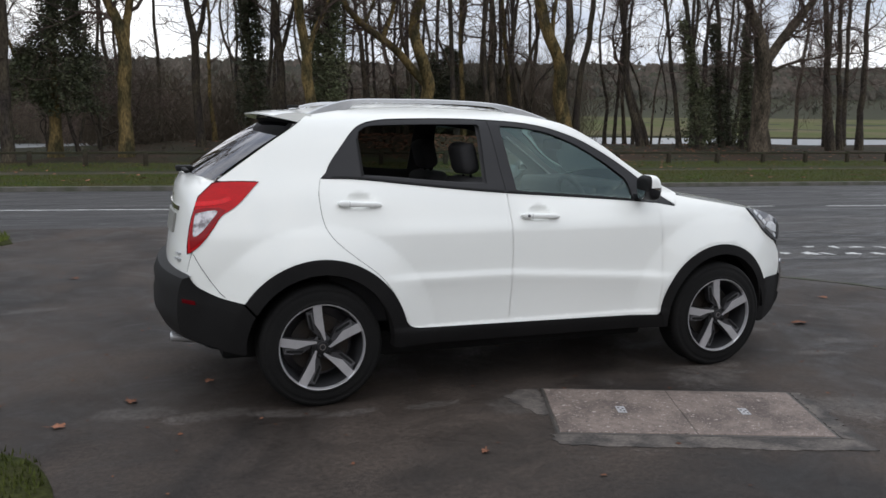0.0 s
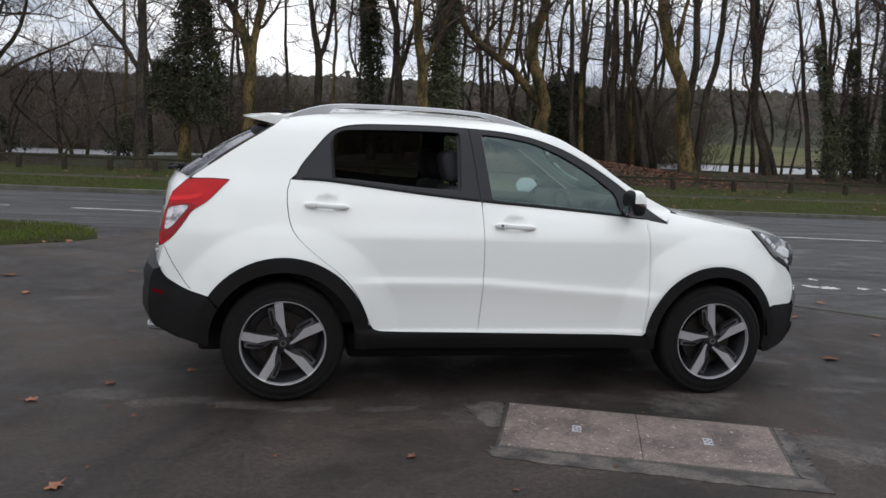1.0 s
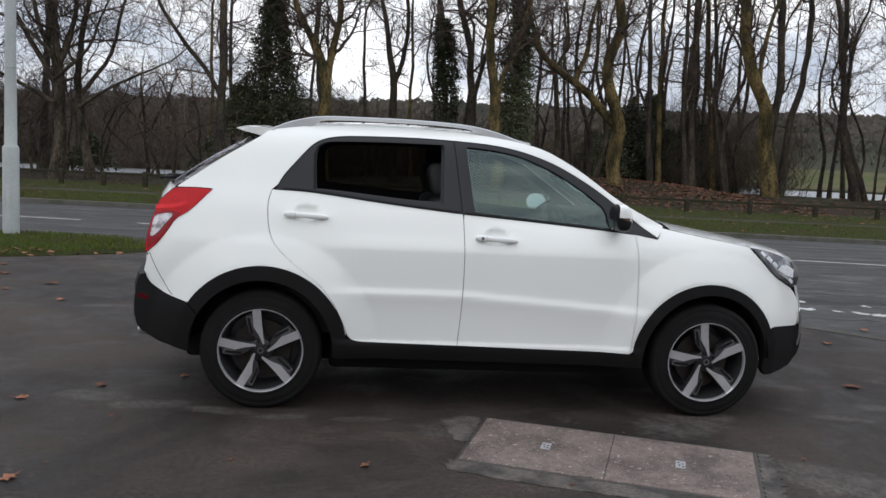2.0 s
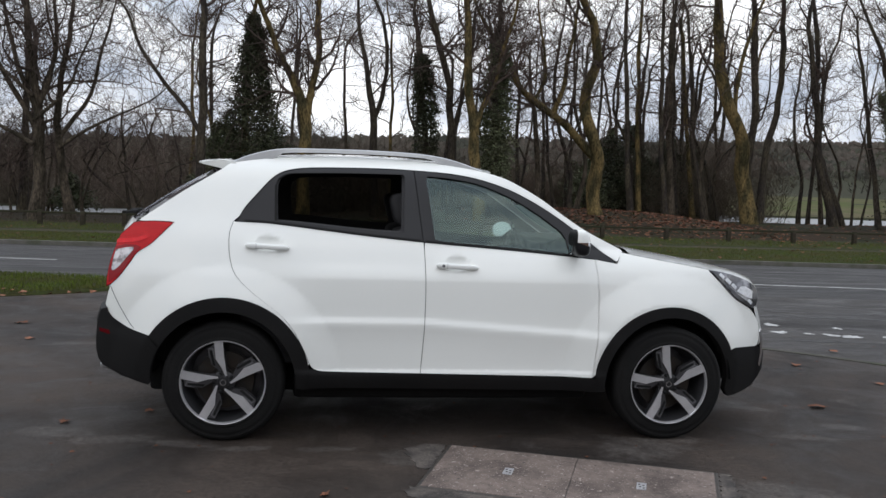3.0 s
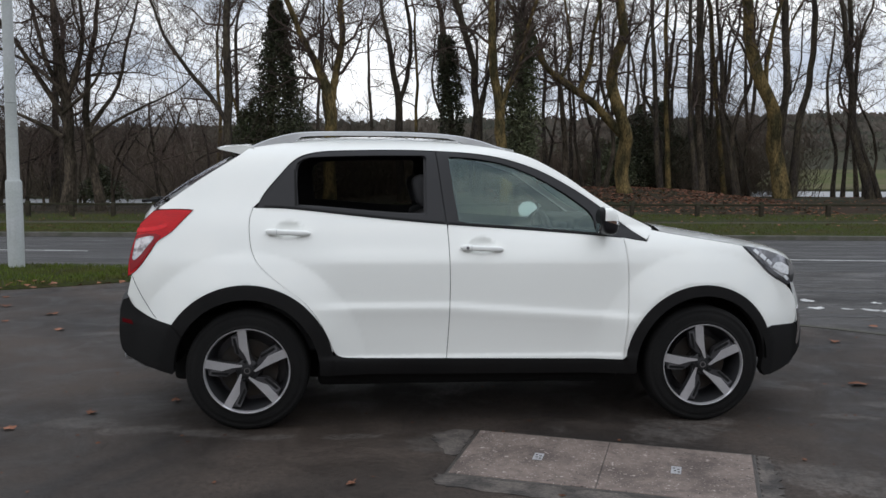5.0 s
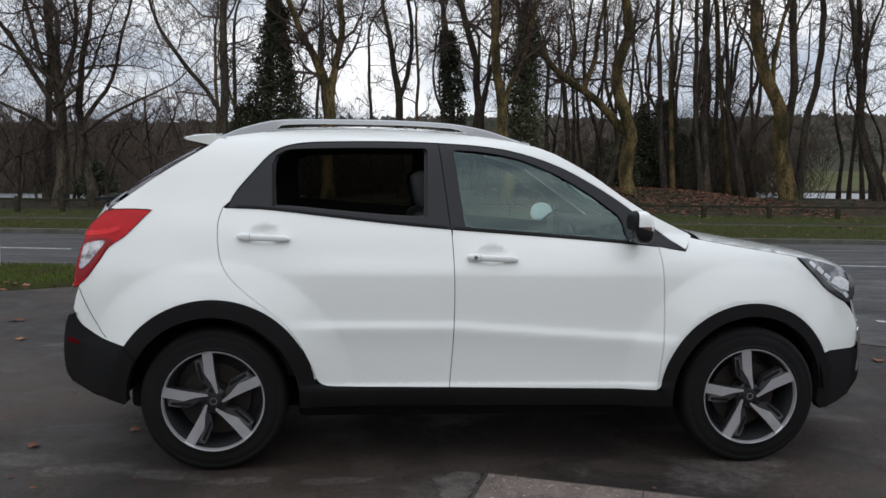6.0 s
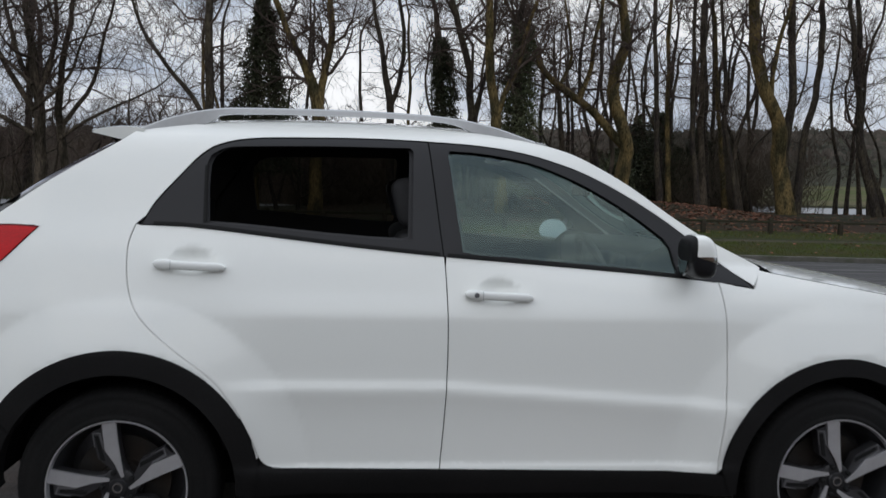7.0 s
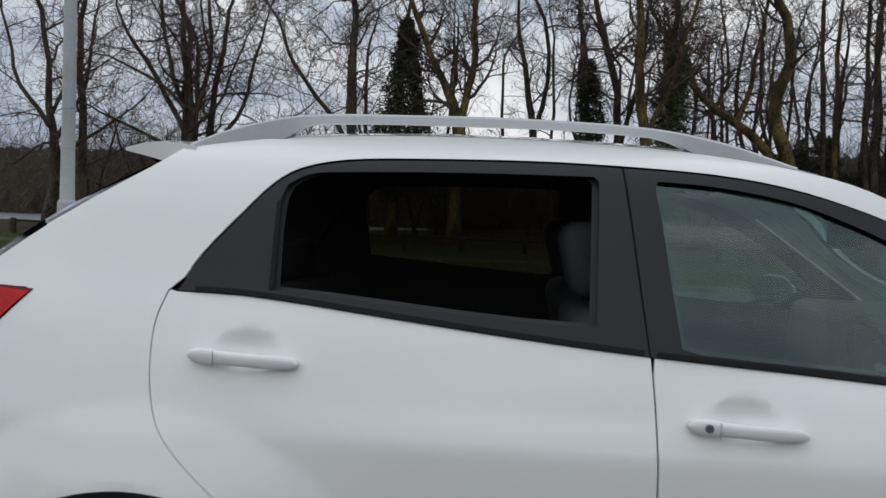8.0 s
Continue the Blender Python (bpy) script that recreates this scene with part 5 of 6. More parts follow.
ISLAND = run([(-2.35, 6.35), (-2.6, 7.2), (-3.4, 7.8), (-6, 8.1), (-10, 8.5), (-14, 8.9), (-14, 6.0), (-10, 5.35), (-6.5, 5.05), (-4.2, 5.2), (-3.0, 5.75), (-2.35, 6.3)], 4)[:-1]
mound("grass_island", ISLAND, .045, M["turf"], "small grass island beside the driveway")
CORNER = run([(-1.40, -2.6), (-1.31, -1.9), (-1.34, -1.45), (-1.54, -1.08), (-2.2, -.85), (-4, -.8), (-6, -1.2), (-6, -3.5), (-3, -3.6), (-1.8, -3.2), (-1.5, -2.7)], 4)[:-1]
mound("grass_corner", CORNER, .03, M["turf"], "ragged lawn corner beside the driveway")
rng = random.Random(11)
spots = []
while len(spots) < 34000:
    p = (rng.uniform(-14, -2.3), rng.uniform(4.9, 9.0))
    if inside(p, ISLAND):
        spots.append((*p, .05))
blades("grass_tufts", spots, .045, M["blade"], "short green grass on the island", "grass")
spots = []
while len(spots) < 24000:
    p = (rng.uniform(-6.0, -1.35), rng.uniform(-3.65, -.75))
    if inside(p, CORNER):
        spots.append((*p, .03))
blades("grass_tufts", spots, .032, M["verge_blade"], "short green grass on the lawn corner", "grass", 5)
spots = [(x, rng.uniform(far_edge(x) + .2, 19.0), .085) for x in (rng.uniform(-16, 26) for _ in range(56000))]
blades("verge_grass", spots, .05, M["verge_blade"], "short green grass of the verge", "grass", 7)
spots = [(x, rng.uniform(20.8, 25.3), .08) for x in (rng.uniform(-18, 34) for _ in range(16000))]
blades("verge_grass", spots, .08, M["verge_blade"], "rough grass along the fence", "grass", 8)


# ---- leaves on the ground ----
def fallen_leaf(x, y, size, turn, seed, curl=.25):
    rng = random.Random(seed)
    V, F = [(0, 0, .012)], []
    n = 14
    for i in range(n):
        a = 2 * math.pi * i / n
        r = size * (.55 + .45 * abs(math.cos(2.5 * a))) * rng.uniform(.8, 1.1)
        V.append((r * math.cos(a), r * .75 * math.sin(a), .004 + curl * size * abs(math.sin(a + .4)) * rng.uniform(.3, 1)))
    F = [(0, 1 + i, 1 + (i + 1) % n) for i in range(n)]
    b = len(V)
    V += [(size * .9, -.003, .006), (size * 1.5, -.002, .012), (size * 1.5, .003, .012), (size * .9, .004, .006)]
    F.append((b, b + 1, b + 2, b + 3))
    ob = new("fallen_leaf", mesh_of("fallen_leaf", V, F, M["dead_leaf"]))
    ob.matrix_world = pose(x, y, .002, 0, 0, turn)
    return tagged(ob, "curled brown leaf lying on the tarmac", "leaf", "fallen leaves")


for i, (x, y, size) in enumerate(((4.1, -.1, .075), (-.95, -1.95, .05), (-3.3, 3.9, .09), (-2.6, 3.3, .08), (-2.2, 2.4, .06), (-2.9, 2.9, .05), (-1.7, -.35, .05), (-1.0, -.45, .05), (-1.35, -.75, .05),
                                  (-.55, -.2, .045), (-1.3, -2.35, .06), (-.2, -2.6, .05), (4.8, 1.4, .07), (5.6, 2.1, .06), (-2.0, -.1, .05), (-3.6, 4.6, .06), (-1.5, 3.6, .05), (.6, -1.75, .03), (5.1, .65, .05),
                                  (-1.55, -2.2, .05), (-1.45, -2.35, .05), (-1.6, -2.45, .06), (-1.38, -2.5, .05), (-1.5, -2.6, .05))):
    fallen_leaf(x, y, size, (i * 67) % 360, i)

V, F = [], []
rng = random.Random(21)
for k in range(14000):
    x, y = rng.uniform(2, 36), rng.uniform(25.2, 42)
    if rng.random() > (1.0 if 9 < x < 20 else .14) * (1 if y > 26.5 else .4):
        continue
    z = land(x, y) + .02
    a, q, b = rng.uniform(0, 6.3), rng.uniform(.05, .11), len(V)
    V += [(x + q * math.cos(a + t), y + q * math.sin(a + t), z + rng.uniform(0, .07)) for t in (0, 1.4, 3.1, 4.6)]
    F.append((b, b + 1, b + 2, b + 3))
tagged(piece("leaf_litter", V, F, M["dead_leaf"]), "thick carpet of brown fallen leaves under the trees", "leaves", kind="stuff")
V, F = [], []
for k in range(230):
    x = rng.uniform(-14, 24)
    y, z = rng.uniform(far_edge(x) + .2, 25), .10
    a, q, b = rng.uniform(0, 6.3), rng.uniform(.04, .08), len(V)
    V += [(x + q * math.cos(a + t), y + q * math.sin(a + t), z + rng.uniform(0, .04)) for t in (0, 1.4, 3.1, 4.6)]
    F.append((b, b + 1, b + 2, b + 3))
for k in range(60):
    x, y = rng.uniform(-7, -2.5), rng.uniform(5.0, 5.7)
    a, q, b = rng.uniform(0, 6.3), rng.uniform(.03, .06), len(V)
    V += [(x + q * math.cos(a + t), y + q * math.sin(a + t), .05 + rng.uniform(0, .04)) for t in (0, 1.4, 3.1, 4.6)]
    F.append((b, b + 1, b + 2, b + 3))
tagged(piece("scattered_leaves", V, F, M["dead_leaf"]), "brown leaves scattered over the verge", "leaves", kind="stuff")


V, F = [], []
for k in range(420):
    x, y = rng.uniform(-4.5, 7), rng.uniform(-3.4, 6.5)
    a, q, b = rng.uniform(0, 6.3), rng.uniform(.005, .016), len(V)
    V += [(x + q * math.cos(a + t) * rng.uniform(.6, 1.4), y + q * math.sin(a + t), .004 + rng.uniform(0, .006)) for t in (0, 1.4, 3.1, 4.6)]
    F.append((b, b + 1, b + 2, b + 3))
tagged(piece("leaf_fragments", V, F, M["dead_leaf"]), "crumbs of brown leaf scattered over the tarmac", "leaves", kind="stuff")


for (x0, x1), off, wide in (((4.6, 20), 4.38, .06), ((6.2, 18), 4.86, .035), ((5.6, 14), 2.35, .03)):
    seam = [(x0, off - .19 * (x0 - 8) - wide), (x1, off - .19 * (x1 - 8) - wide), (x1, off - .19 * (x1 - 8) + wide), (x0, off - .19 * (x0 - 8) + wide)]
    tagged(plan_sheet("tar_seam", ragged(seam, 5, .03, .12), -.003, M["tar"], "", "", 0), "dark ragged tar joint across the old tarmac", "road joint", kind="structure")


# ---- road markings ----
def marking(x0, x1, off, w, seed, ragged=.0, group="centre line dashes", label="worn white centre line dash"):
    rng = random.Random(seed)
    n = max(4, int((x1 - x0) / .12))
    V = []
    for i in range(n + 1):
        x = x0 + (x1 - x0) * i / n
        y = off(x)
        V += [(x, y - w / 2 + rng.uniform(-ragged, ragged), -.0035), (x, y + w / 2 + rng.uniform(-ragged, ragged), -.0035)]
    ob = piece("road_marking", V, grid_faces(n + 1, 2), M["line"])
    return tagged(ob, label, "road marking", group)


for i, (x0, x1) in enumerate(((-14.8, -11.0), (-8.8, -4.75), (-3.65, .9), (3.2, 7.0), (7.4, 11.4), (12.6, 17.0), (19, 23))):
    marking(x0, x1, mid, .11, i, .008)
for i, (x, y) in enumerate(((5.90, 3.90), (5.70, 3.33), (6.01, 3.24), (6.24, 3.15), (6.42, 3.06), (6.62, 3.66), (6.85, 3.02), (7.16, 2.92), (7.36, 2.84), (7.60, 3.40), (7.71, 2.76), (7.93, 3.29), (8.03, 2.67), (8.23, 3.20), (8.56, 3.11), (8.9, 3.0), (8.5, 2.55), (9.3, 2.9))):
    outline = blob(x, y, .075 + .03 * math.sin(i * 2.1), .085 + .03 * math.cos(i * 1.7), .3 * math.sin(i), 90 + i, 26)
    ob = plan_sheet("road_marking", outline, -.002, M["line"], "worn white give-way dash", "road marking", 0)
    tagged(ob, "small worn white give-way mark", "road marking", "give way marks", "thing")


# ---- lamp post ----
def lamp_post(x, y):
    top = thing("lamp_post", "pale grey painted steel lamp post in the grass", "lamp post", (x, y, 0))
    v, f = lathe([(.0, 0), (.130, 0), (.130, .02), (.118, .03), (.116, 1.34), (.108, 1.36)], 28)
    part("base_tube", bm_from([(p[0], p[2], p[1]) for p in v], f), M["post"], top, "wider painted base tube")
    v, f = lathe([(.108, 1.36), (.088, 1.385), (.081, 2.4), (.068, 6.2), (.06, 6.3)], 28)
    part("shaft", bm_from([(p[0], p[2], p[1]) for p in v], f), M["post"], top, "tapering painted shaft")
    for z in (2.02, 2.52):
        v, f = lathe([(.082, z), (.0865, z + .004), (.0865, z + .018), (.080, z + .022)], 28)
        part("band", bm_from([(p[0], p[2], p[1]) for p in v], f), M["post"], top)
    door = bmesh.new()
    box(door, (-.05, -.112, .45), (.05, -.100, .95), .004)
    part("access_door", door, M["post"], top, "flush access door")


lamp_post(-4.67, 7.56)


# ---- timber rail fence ----
FENCE_Y = 23.6


def fence_post(x, y, h, turn):
    bm = bmesh.new()
    box(bm, (-.075, -.075, -.2), (.075, .075, h), .02)
    ob = part("post", bm, M["timber"], fence)
    ob.matrix_world = pose(x, y, .06, 0, turn * .6, turn * 4)


def fence_bar(x0, x1, y, z):
    bm = bmesh.new()
    box(bm, (0, -.04, -.038), (x1 - x0, .04, .038), .012)
    ob = part("bar", bm, M["timber"], fence)
    ob.matrix_world = pose(x0, y, z, 0, rng.uniform(-.25, .25), 0)


fence = thing("fence", "low weathered timber rail fence along the verge", "fence", (0, FENCE_Y, 0))
fence.matrix_world = Matrix()
posts = [-14.9, -13.5, -12.1, -10.7, -9.3, -7.95, -6.6, -5.2, -3.8, -2.2, -.4, 1.6, 3.6, 5.6, 7.6, 10.1, 12.55, 15.0, 17.6, 20.1, 22.6, 25.1, 27.5, 30.0, 32.5]
for i, x in enumerate(posts):
    fence_post(x, FENCE_Y + .02 * x, .52 + .03 * math.sin(i * 2.3), math.sin(i * 1.7))
    if i + 1 < len(posts):
        fence_bar(x, posts[i + 1], FENCE_Y + .02 * (x + posts[i + 1]) / 2 - .0, .50)


# ---- trees ----
def wander(rng, p, d, length, n, wob, lift):
    """Points of a branch that winds and bends upwards."""
    pts, p, d = [tuple(p)], Vector(p), Vector(d).normalized()
    for _ in range(n):
        d = (d + Vector((rng.gauss(0, wob), rng.gauss(0, wob), rng.gauss(0, wob) + lift))).normalized()
        p = p + d * (length / n)
        pts.append(tuple(p))
    return pts


def at_line(pts, t):
    s = t * (len(pts) - 1)
    i = min(int(s), len(pts) - 2)
    a, b = Vector(pts[i]), Vector(pts[i + 1])
    return a.lerp(b, s - i), (b - a).normalized()


def side_way(rng, d, spread):
    u = d.cross(Vector((rng.gauss(0, 1), rng.gauss(0, 1), rng.gauss(0, 1))))
    u = u.normalized() if u.length > 1e-4 else Vector((1, 0, 0))
    return (d * math.cos(spread) + u * math.sin(spread)).normalized()


def ribbon(V, F, pts, w, rng):
    """A twig too thin to show its roundness: a narrow tapering strip."""
    a = rng.uniform(0, 6.28)
    ux, uy, uz = math.cos(a), math.sin(a), rng.uniform(-.5, .5)
    b, n = len(V), len(pts)
    for i, p in enumerate(pts[:-1]):
        k = w * (1 - .7 * i / n)
        V += [(p[0] - ux * k, p[1] - uy * k, p[2] - uz * k), (p[0] + ux * k, p[1] + uy * k, p[2] + uz * k)]
    V.append(pts[-1])
    F += [(b + 2 * i, b + 2 * i + 1, b + 2 * i + 3, b + 2 * i + 2) for i in range(n - 2)] + [(b + 2 * n - 4, b + 2 * n - 3, b + 2 * n - 2)]


def sprout(rng, V, F, pts, r, level, count, length, spread, lift, start=.25):
    """Crooked branches off a line, and twigs off those."""
    for k in range(count):
        t = start + (1 - start) * (k + rng.random()) / count
        p, d = at_line(pts, min(.98, t))
        ln = length * (1.15 - .55 * t) * rng.uniform(.45, 1.35)
        rr = min(.075, max(.010, r * (1 - .6 * t) * rng.uniform(.35, .65)))
        n = (3, 5, 8)[level - 1]
        line_pts = wander(rng, p, side_way(rng, d, spread * rng.uniform(.6, 1.3)), ln, n, (.30, .30, .27)[level - 1], lift)
        if level > 1:
            tube(V, F, line_pts, [max(.009, rr * (1 - .75 * i / n)) for i in range(n + 1)], 4 if level > 2 else 3)
            sprout(rng, V, F, line_pts, rr, level - 1, max(5, int(count * .75)) if level > 2 else max(6, int(count * 1.0)), ln * (.60 if level > 2 else .66), .95, lift, .12)
        else:
            ribbon(V, F, line_pts, max(.0065, rr * .7), rng)


def tree(lines, seed, bark, label, twigs=1.0, spread=.75, reach=3.2, top_up=5.0, start=.3, lift=.025):
    """A bare tree. lines: runs of (x, y, z, radius), the first one the trunk; each is carried on upwards and branches."""
    rng = random.Random(seed)
    x0, y0, z0, r0 = lines[0][0]
    top = thing("tree", label, "tree", (x0, y0, z0), "bare trees")
    V, F, TV, TF = [], [], [], []
    for i, guide in enumerate(lines):
        pts = [tuple(Vector(q[:3]) - Vector((x0, y0, z0))) for q in guide]
        rad = [q[3] for q in guide]
        smooth = run([(*p, r) for p, r in zip(pts, rad)], 4)
        pts, rad = [q[:3] for q in smooth], [max(.01, q[3]) for q in smooth]
        pts = [(p[0] + min(1, k / 4) * .20 * noise.noise((p[2] * .55, seed * 3.1, i)), p[1] + min(1, k / 4) * .20 * noise.noise((p[2] * .55, i, seed * 2.7)), p[2]) for k, p in enumerate(pts)]
        d = (Vector(pts[-1]) - Vector(pts[-3])).normalized()
        on = wander(rng, pts[-1], d, top_up * rng.uniform(.8, 1.2), 7, .16, .05)[1:]
        pts += on
        rad += [max(.012, rad[-1] * (1 - .8 * (k + 1) / 7)) for k in range(7)]
        pts = [(p[0] + rng.gauss(0, .012), p[1] + rng.gauss(0, .012), p[2]) for p in pts]
        if i == 0:
            flare = [rad[0] * 1.35, rad[1] * 1.12 if len(rad) > 1 else rad[0]]
            rad[:2] = flare
            pts = [(pts[0][0], pts[0][1], pts[0][2] - .25)] + pts[1:]
        rad = [r * (1 + .16 * noise.noise((p[2] * 1.7, seed, i))) for p, r in zip(pts, rad)]
        tube(V, F, pts, rad, 10)
        sprout(rng, TV, TF, pts, rad[len(rad) // 3], 3, int(16.5 * twigs), reach * 1.1, spread * 1.3, lift, start if i == 0 else .12)
    trunk = piece("trunk", V, F, bark, top, smooth=True)
    piece("crown", TV, TF, M["twig"], top, "bare twigs and branches")
    return top


def ivy(top, pts, widths, count, seed, size=.062, label="dark ivy leaves"):
    """A shaggy coat of leafy sprays round a line of (x, y, z)."""
    rng = random.Random(seed)
    V, F = [], []
    o = top.location
    for _ in range(int(count * 2.6) // 12):
        t = rng.random() ** .9
        p, _d = at_line(pts, t)
        s = t * (len(widths) - 1)
        i = min(int(s), len(widths) - 2)
        w = widths[i] + (widths[i + 1] - widths[i]) * (s - i)
        a = rng.uniform(0, 6.283)
        lump = 1 + .55 * noise.noise((math.cos(a) * 1.3, math.sin(a) * 1.3 + seed, p.z * .8)) + .55 * noise.noise((math.cos(a) * 3, math.sin(a) * 3, p.z * 2.2 + seed))
        r = w * lump * rng.uniform(.35, .85)
        c = Vector((p.x + r * math.cos(a) - o.x, p.y + r * math.sin(a) - o.y, p.z - o.z))
        way = Vector((math.cos(a + rng.gauss(0, .6)), math.sin(a + rng.gauss(0, .6)), rng.uniform(-.5, .7))) * w * rng.uniform(.25, .75)
        for k in range(12):
            m = c + way * (k / 11) + Vector((rng.gauss(0, .06), rng.gauss(0, .06), rng.gauss(0, .06) - .10 * (k / 11) ** 2))
            u = Vector((rng.gauss(0, 1), rng.gauss(0, 1), rng.gauss(0, .6))).normalized()
            v = u.cross(Vector((rng.gauss(0, 1), rng.gauss(0, 1), rng.gauss(0, 1)))).normalized()
            q = size * rng.uniform(.6, 1.3) * (1.1 - .5 * k / 11)
            b = len(V)
            V += [tuple(m - u * q), tuple(m + v * q * .7), tuple(m + u * q), tuple(m - v * q * .7)]
            F.append((b, b + 1, b + 2, b + 3))
    piece("ivy", V, F, M["ivy"], top, label)


def L(y, pts, r0, r1):
    """A guide line at depth y from (x, z) points, tapering."""
    n = len(pts) - 1
    return [(x, y + .15 * math.sin(i * 1.9), z, r0 + (r1 - r0) * i / n) for i, (x, z) in enumerate(pts)]


BR, MO, DK = M["bark"], M["bark_moss"], M["bark_dark"]
BARE, OCHRE, DARK = "bare winter tree with grey-brown bark", "bare winter tree with mossy ochre bark", "slim dark bare tree at the wood's edge"
tree([L(30, [(-11.7, .15), (-11.6, 2.4), (-11.6, 4.4), (-11.9, 6.6), (-12.2, 9.1)], .27, .10), L(30, [(-11.6, 4.2), (-12.5, 6.3), (-12.95, 9.1)], .12, .06), L(30.3, [(-11.7, 3.5), (-12.9, 5.5), (-14.1, 7.5), (-14.9, 9)], .13, .05),
      L(29.7, [(-11.7, 3.0), (-13.4, 3.9), (-15.2, 4.7)], .10, .04), L(29.8, [(-11.5, 4.6), (-10.9, 6.6), (-10.9, 9.0)], .11, .06), L(29.6, [(-11.7, 4.9), (-13.0, 6.0), (-14.8, 6.9)], .08, .04), L(30.4, [(-11.6, 5.2), (-11.2, 7.0), (-11.5, 9.2)], .08, .04), L(29.5, [(-11.7, 3.9), (-10.4, 5.2), (-9.6, 6.9)], .08, .04), L(30.2, [(-12.1, 5.4), (-12.2, 7.2), (-13.4, 9.2)], .07, .035)], 1, BR, "broad bare tree with many spreading limbs", .76, .95, 3.4, 3, lift=.02)
tree([L(30.4, [(-10.5, .15), (-10.8, 2.2), (-11.0, 4.0), (-10.7, 6.3), (-10.4, 8.5)], .20, .08), L(30.4, [(-10.9, 3.4), (-9.8, 5.2), (-9.0, 7.8)], .10, .05), L(30.2, [(-10.9, 2.9), (-9.4, 4.0), (-7.8, 4.8)], .08, .035)], 2, BR, "leaning bare tree beside a broad one", .78, .95, 3.9, 3, lift=.02)
tree([L(28, [(-4.9, .2), (-4.9, 2.8), (-4.8, 6.1), (-4.7, 8.3)], .20, .12), L(28, [(-4.9, 3.6), (-5.6, 4.6), (-6.6, 5.9), (-7.3, 6.9), (-7.8, 8.2)], .10, .05)], 3, DK, BARE, .9, .75, 3.0)
tree([L(32, [(-18.6, .15), (-18.4, 2.6), (-18.5, 5.0), (-18.9, 9.1)], .27, .10), L(32, [(-18.4, 3.6), (-17.4, 5.4), (-16.6, 8.4)], .12, .05), L(31.7, [(-18.4, 4.2), (-19.8, 6.0), (-20.6, 9)], .12, .05), L(32.2, [(-18.4, 3.0), (-16.8, 4.0), (-15.4, 4.9)], .09, .04), L(32, [(-18.5, 4.8), (-17.7, 6.8), (-17.9, 9)], .09, .05)], 33, BR,
     "broad bare tree with many spreading limbs", .72, .95, 3.4, 3, lift=.02)
t3 = tree([L(30, [(-3.5, .2), (-3.4, 3.4), (-3.2, 8.3)], .24, .10), L(30.3, [(-3.9, 2.0), (-4.5, 3.4), (-5.4, 5.6)], .09, .04)], 4, MO, "ivy-clad tree with a dark leafy column", .7, .8, 2.2, 3)
ivy(t3, [(-3.05, 30, 1.8), (-3.1, 30, 4.1), (-3.1, 30, 6.4), (-3.15, 30, 8.7)], [1.25, 1.15, .66, .16], 11000, 4)
ivy(t3, [(-4.5, 30, 2.2), (-4.3, 30, 4.2)], [.8, .35], 1800, 41)
tree([L(29, [(-1.0, .2), (-.95, 2.5), (-.9, 4.5)], .26, .24)[:3] + L(29, [(-1.4, 6.1), (-2.0, 7.2), (-2.6, 8.6)], .15, .10), L(29, [(-.9, 4.3), (-.7, 5.9), (-.5, 7.3), (-.4, 8.6)], .17, .11)], 5, MO, "forked bare tree with mossy ochre bark", 1.1, .8, 2.6)
tree([L(34, [(2.2, .2), (2.1, 3), (2.1, 5.2)], .20, .17) + L(34, [(1.7, 7.1), (1.2, 9.7)], .12, .08), L(34, [(2.1, 5.0), (2.6, 7.1), (2.4, 9.7)], .12, .08)], 6, DK, "forked dark bare tree", .75, .75, 2.0)
t6 = tree([L(34, [(4.6, .2), (4.5, 4.6), (4.1, 8.2), (3.8, 9.8)], .20, .09)], 7, BR, "ivy-clad tree with a narrow leafy column", .7, .7, 2.0, 3)
ivy(t6, [(4.6, 34, 1.4), (4.55, 34, 4.5), (4.4, 34, 6.6), (4.2, 34, 8.0)], [.66, .60, .52, .28], 5400, 6)
tree([L(33, [(5.7, .2), (5.7, 3.7), (5.2, 7.3), (4.5, 9.6)], .22, .13), L(33, [(5.6, 4.4), (6.3, 7), (6.6, 10)], .11, .06)], 8, DK, BARE, 1.05, .8, 2.6)
tree([L(30, [(6.6, .2), (6.2, 4.3), (5.8, 6.6), (5.8, 9.0)], .25, .15), L(30, [(6.2, 4.2), (6.9, 6.2), (7.7, 9.0)], .12, .07)], 9, MO, OCHRE, 1.05, .8, 2.6)
t7 = tree([L(31, [(7.3, .2), (7.3, 3.1), (7.3, 6.8), (7.4, 9.2)], .22, .12)], 10, DK, "tree smothered in dark ivy", 1.0, .8, 2.4)
ivy(t7, [(7.2, 31, 1.2), (7.3, 31, 3.1), (7.3, 31, 5.6), (7.4, 31, 8.2)], [.66, .72, .62, .40], 7500, 7)
tree([L(33, [(12.75, .3), (12.55, 2), (12.65, 3.6), (12.0, 5.2), (12.1, 6.6), (12.5, 8.2), (12.1, 9.8)], .36, .20), L(33, [(12.6, 3.4), (10.9, 5.0), (9.4, 6.1), (8.6, 6.9), (8.2, 8.2)], .21, .11), L(33, [(10.4, 5.4), (10.9, 7.2), (11.3, 9.8)], .13, .07), L(33, [(9.5, 6.0), (10.0, 7.4), (9.6, 9.6)], .09, .05)],
     11, MO, "large crooked tree with a low slanting limb", .85, .85, 2.8, 5, start=.4)
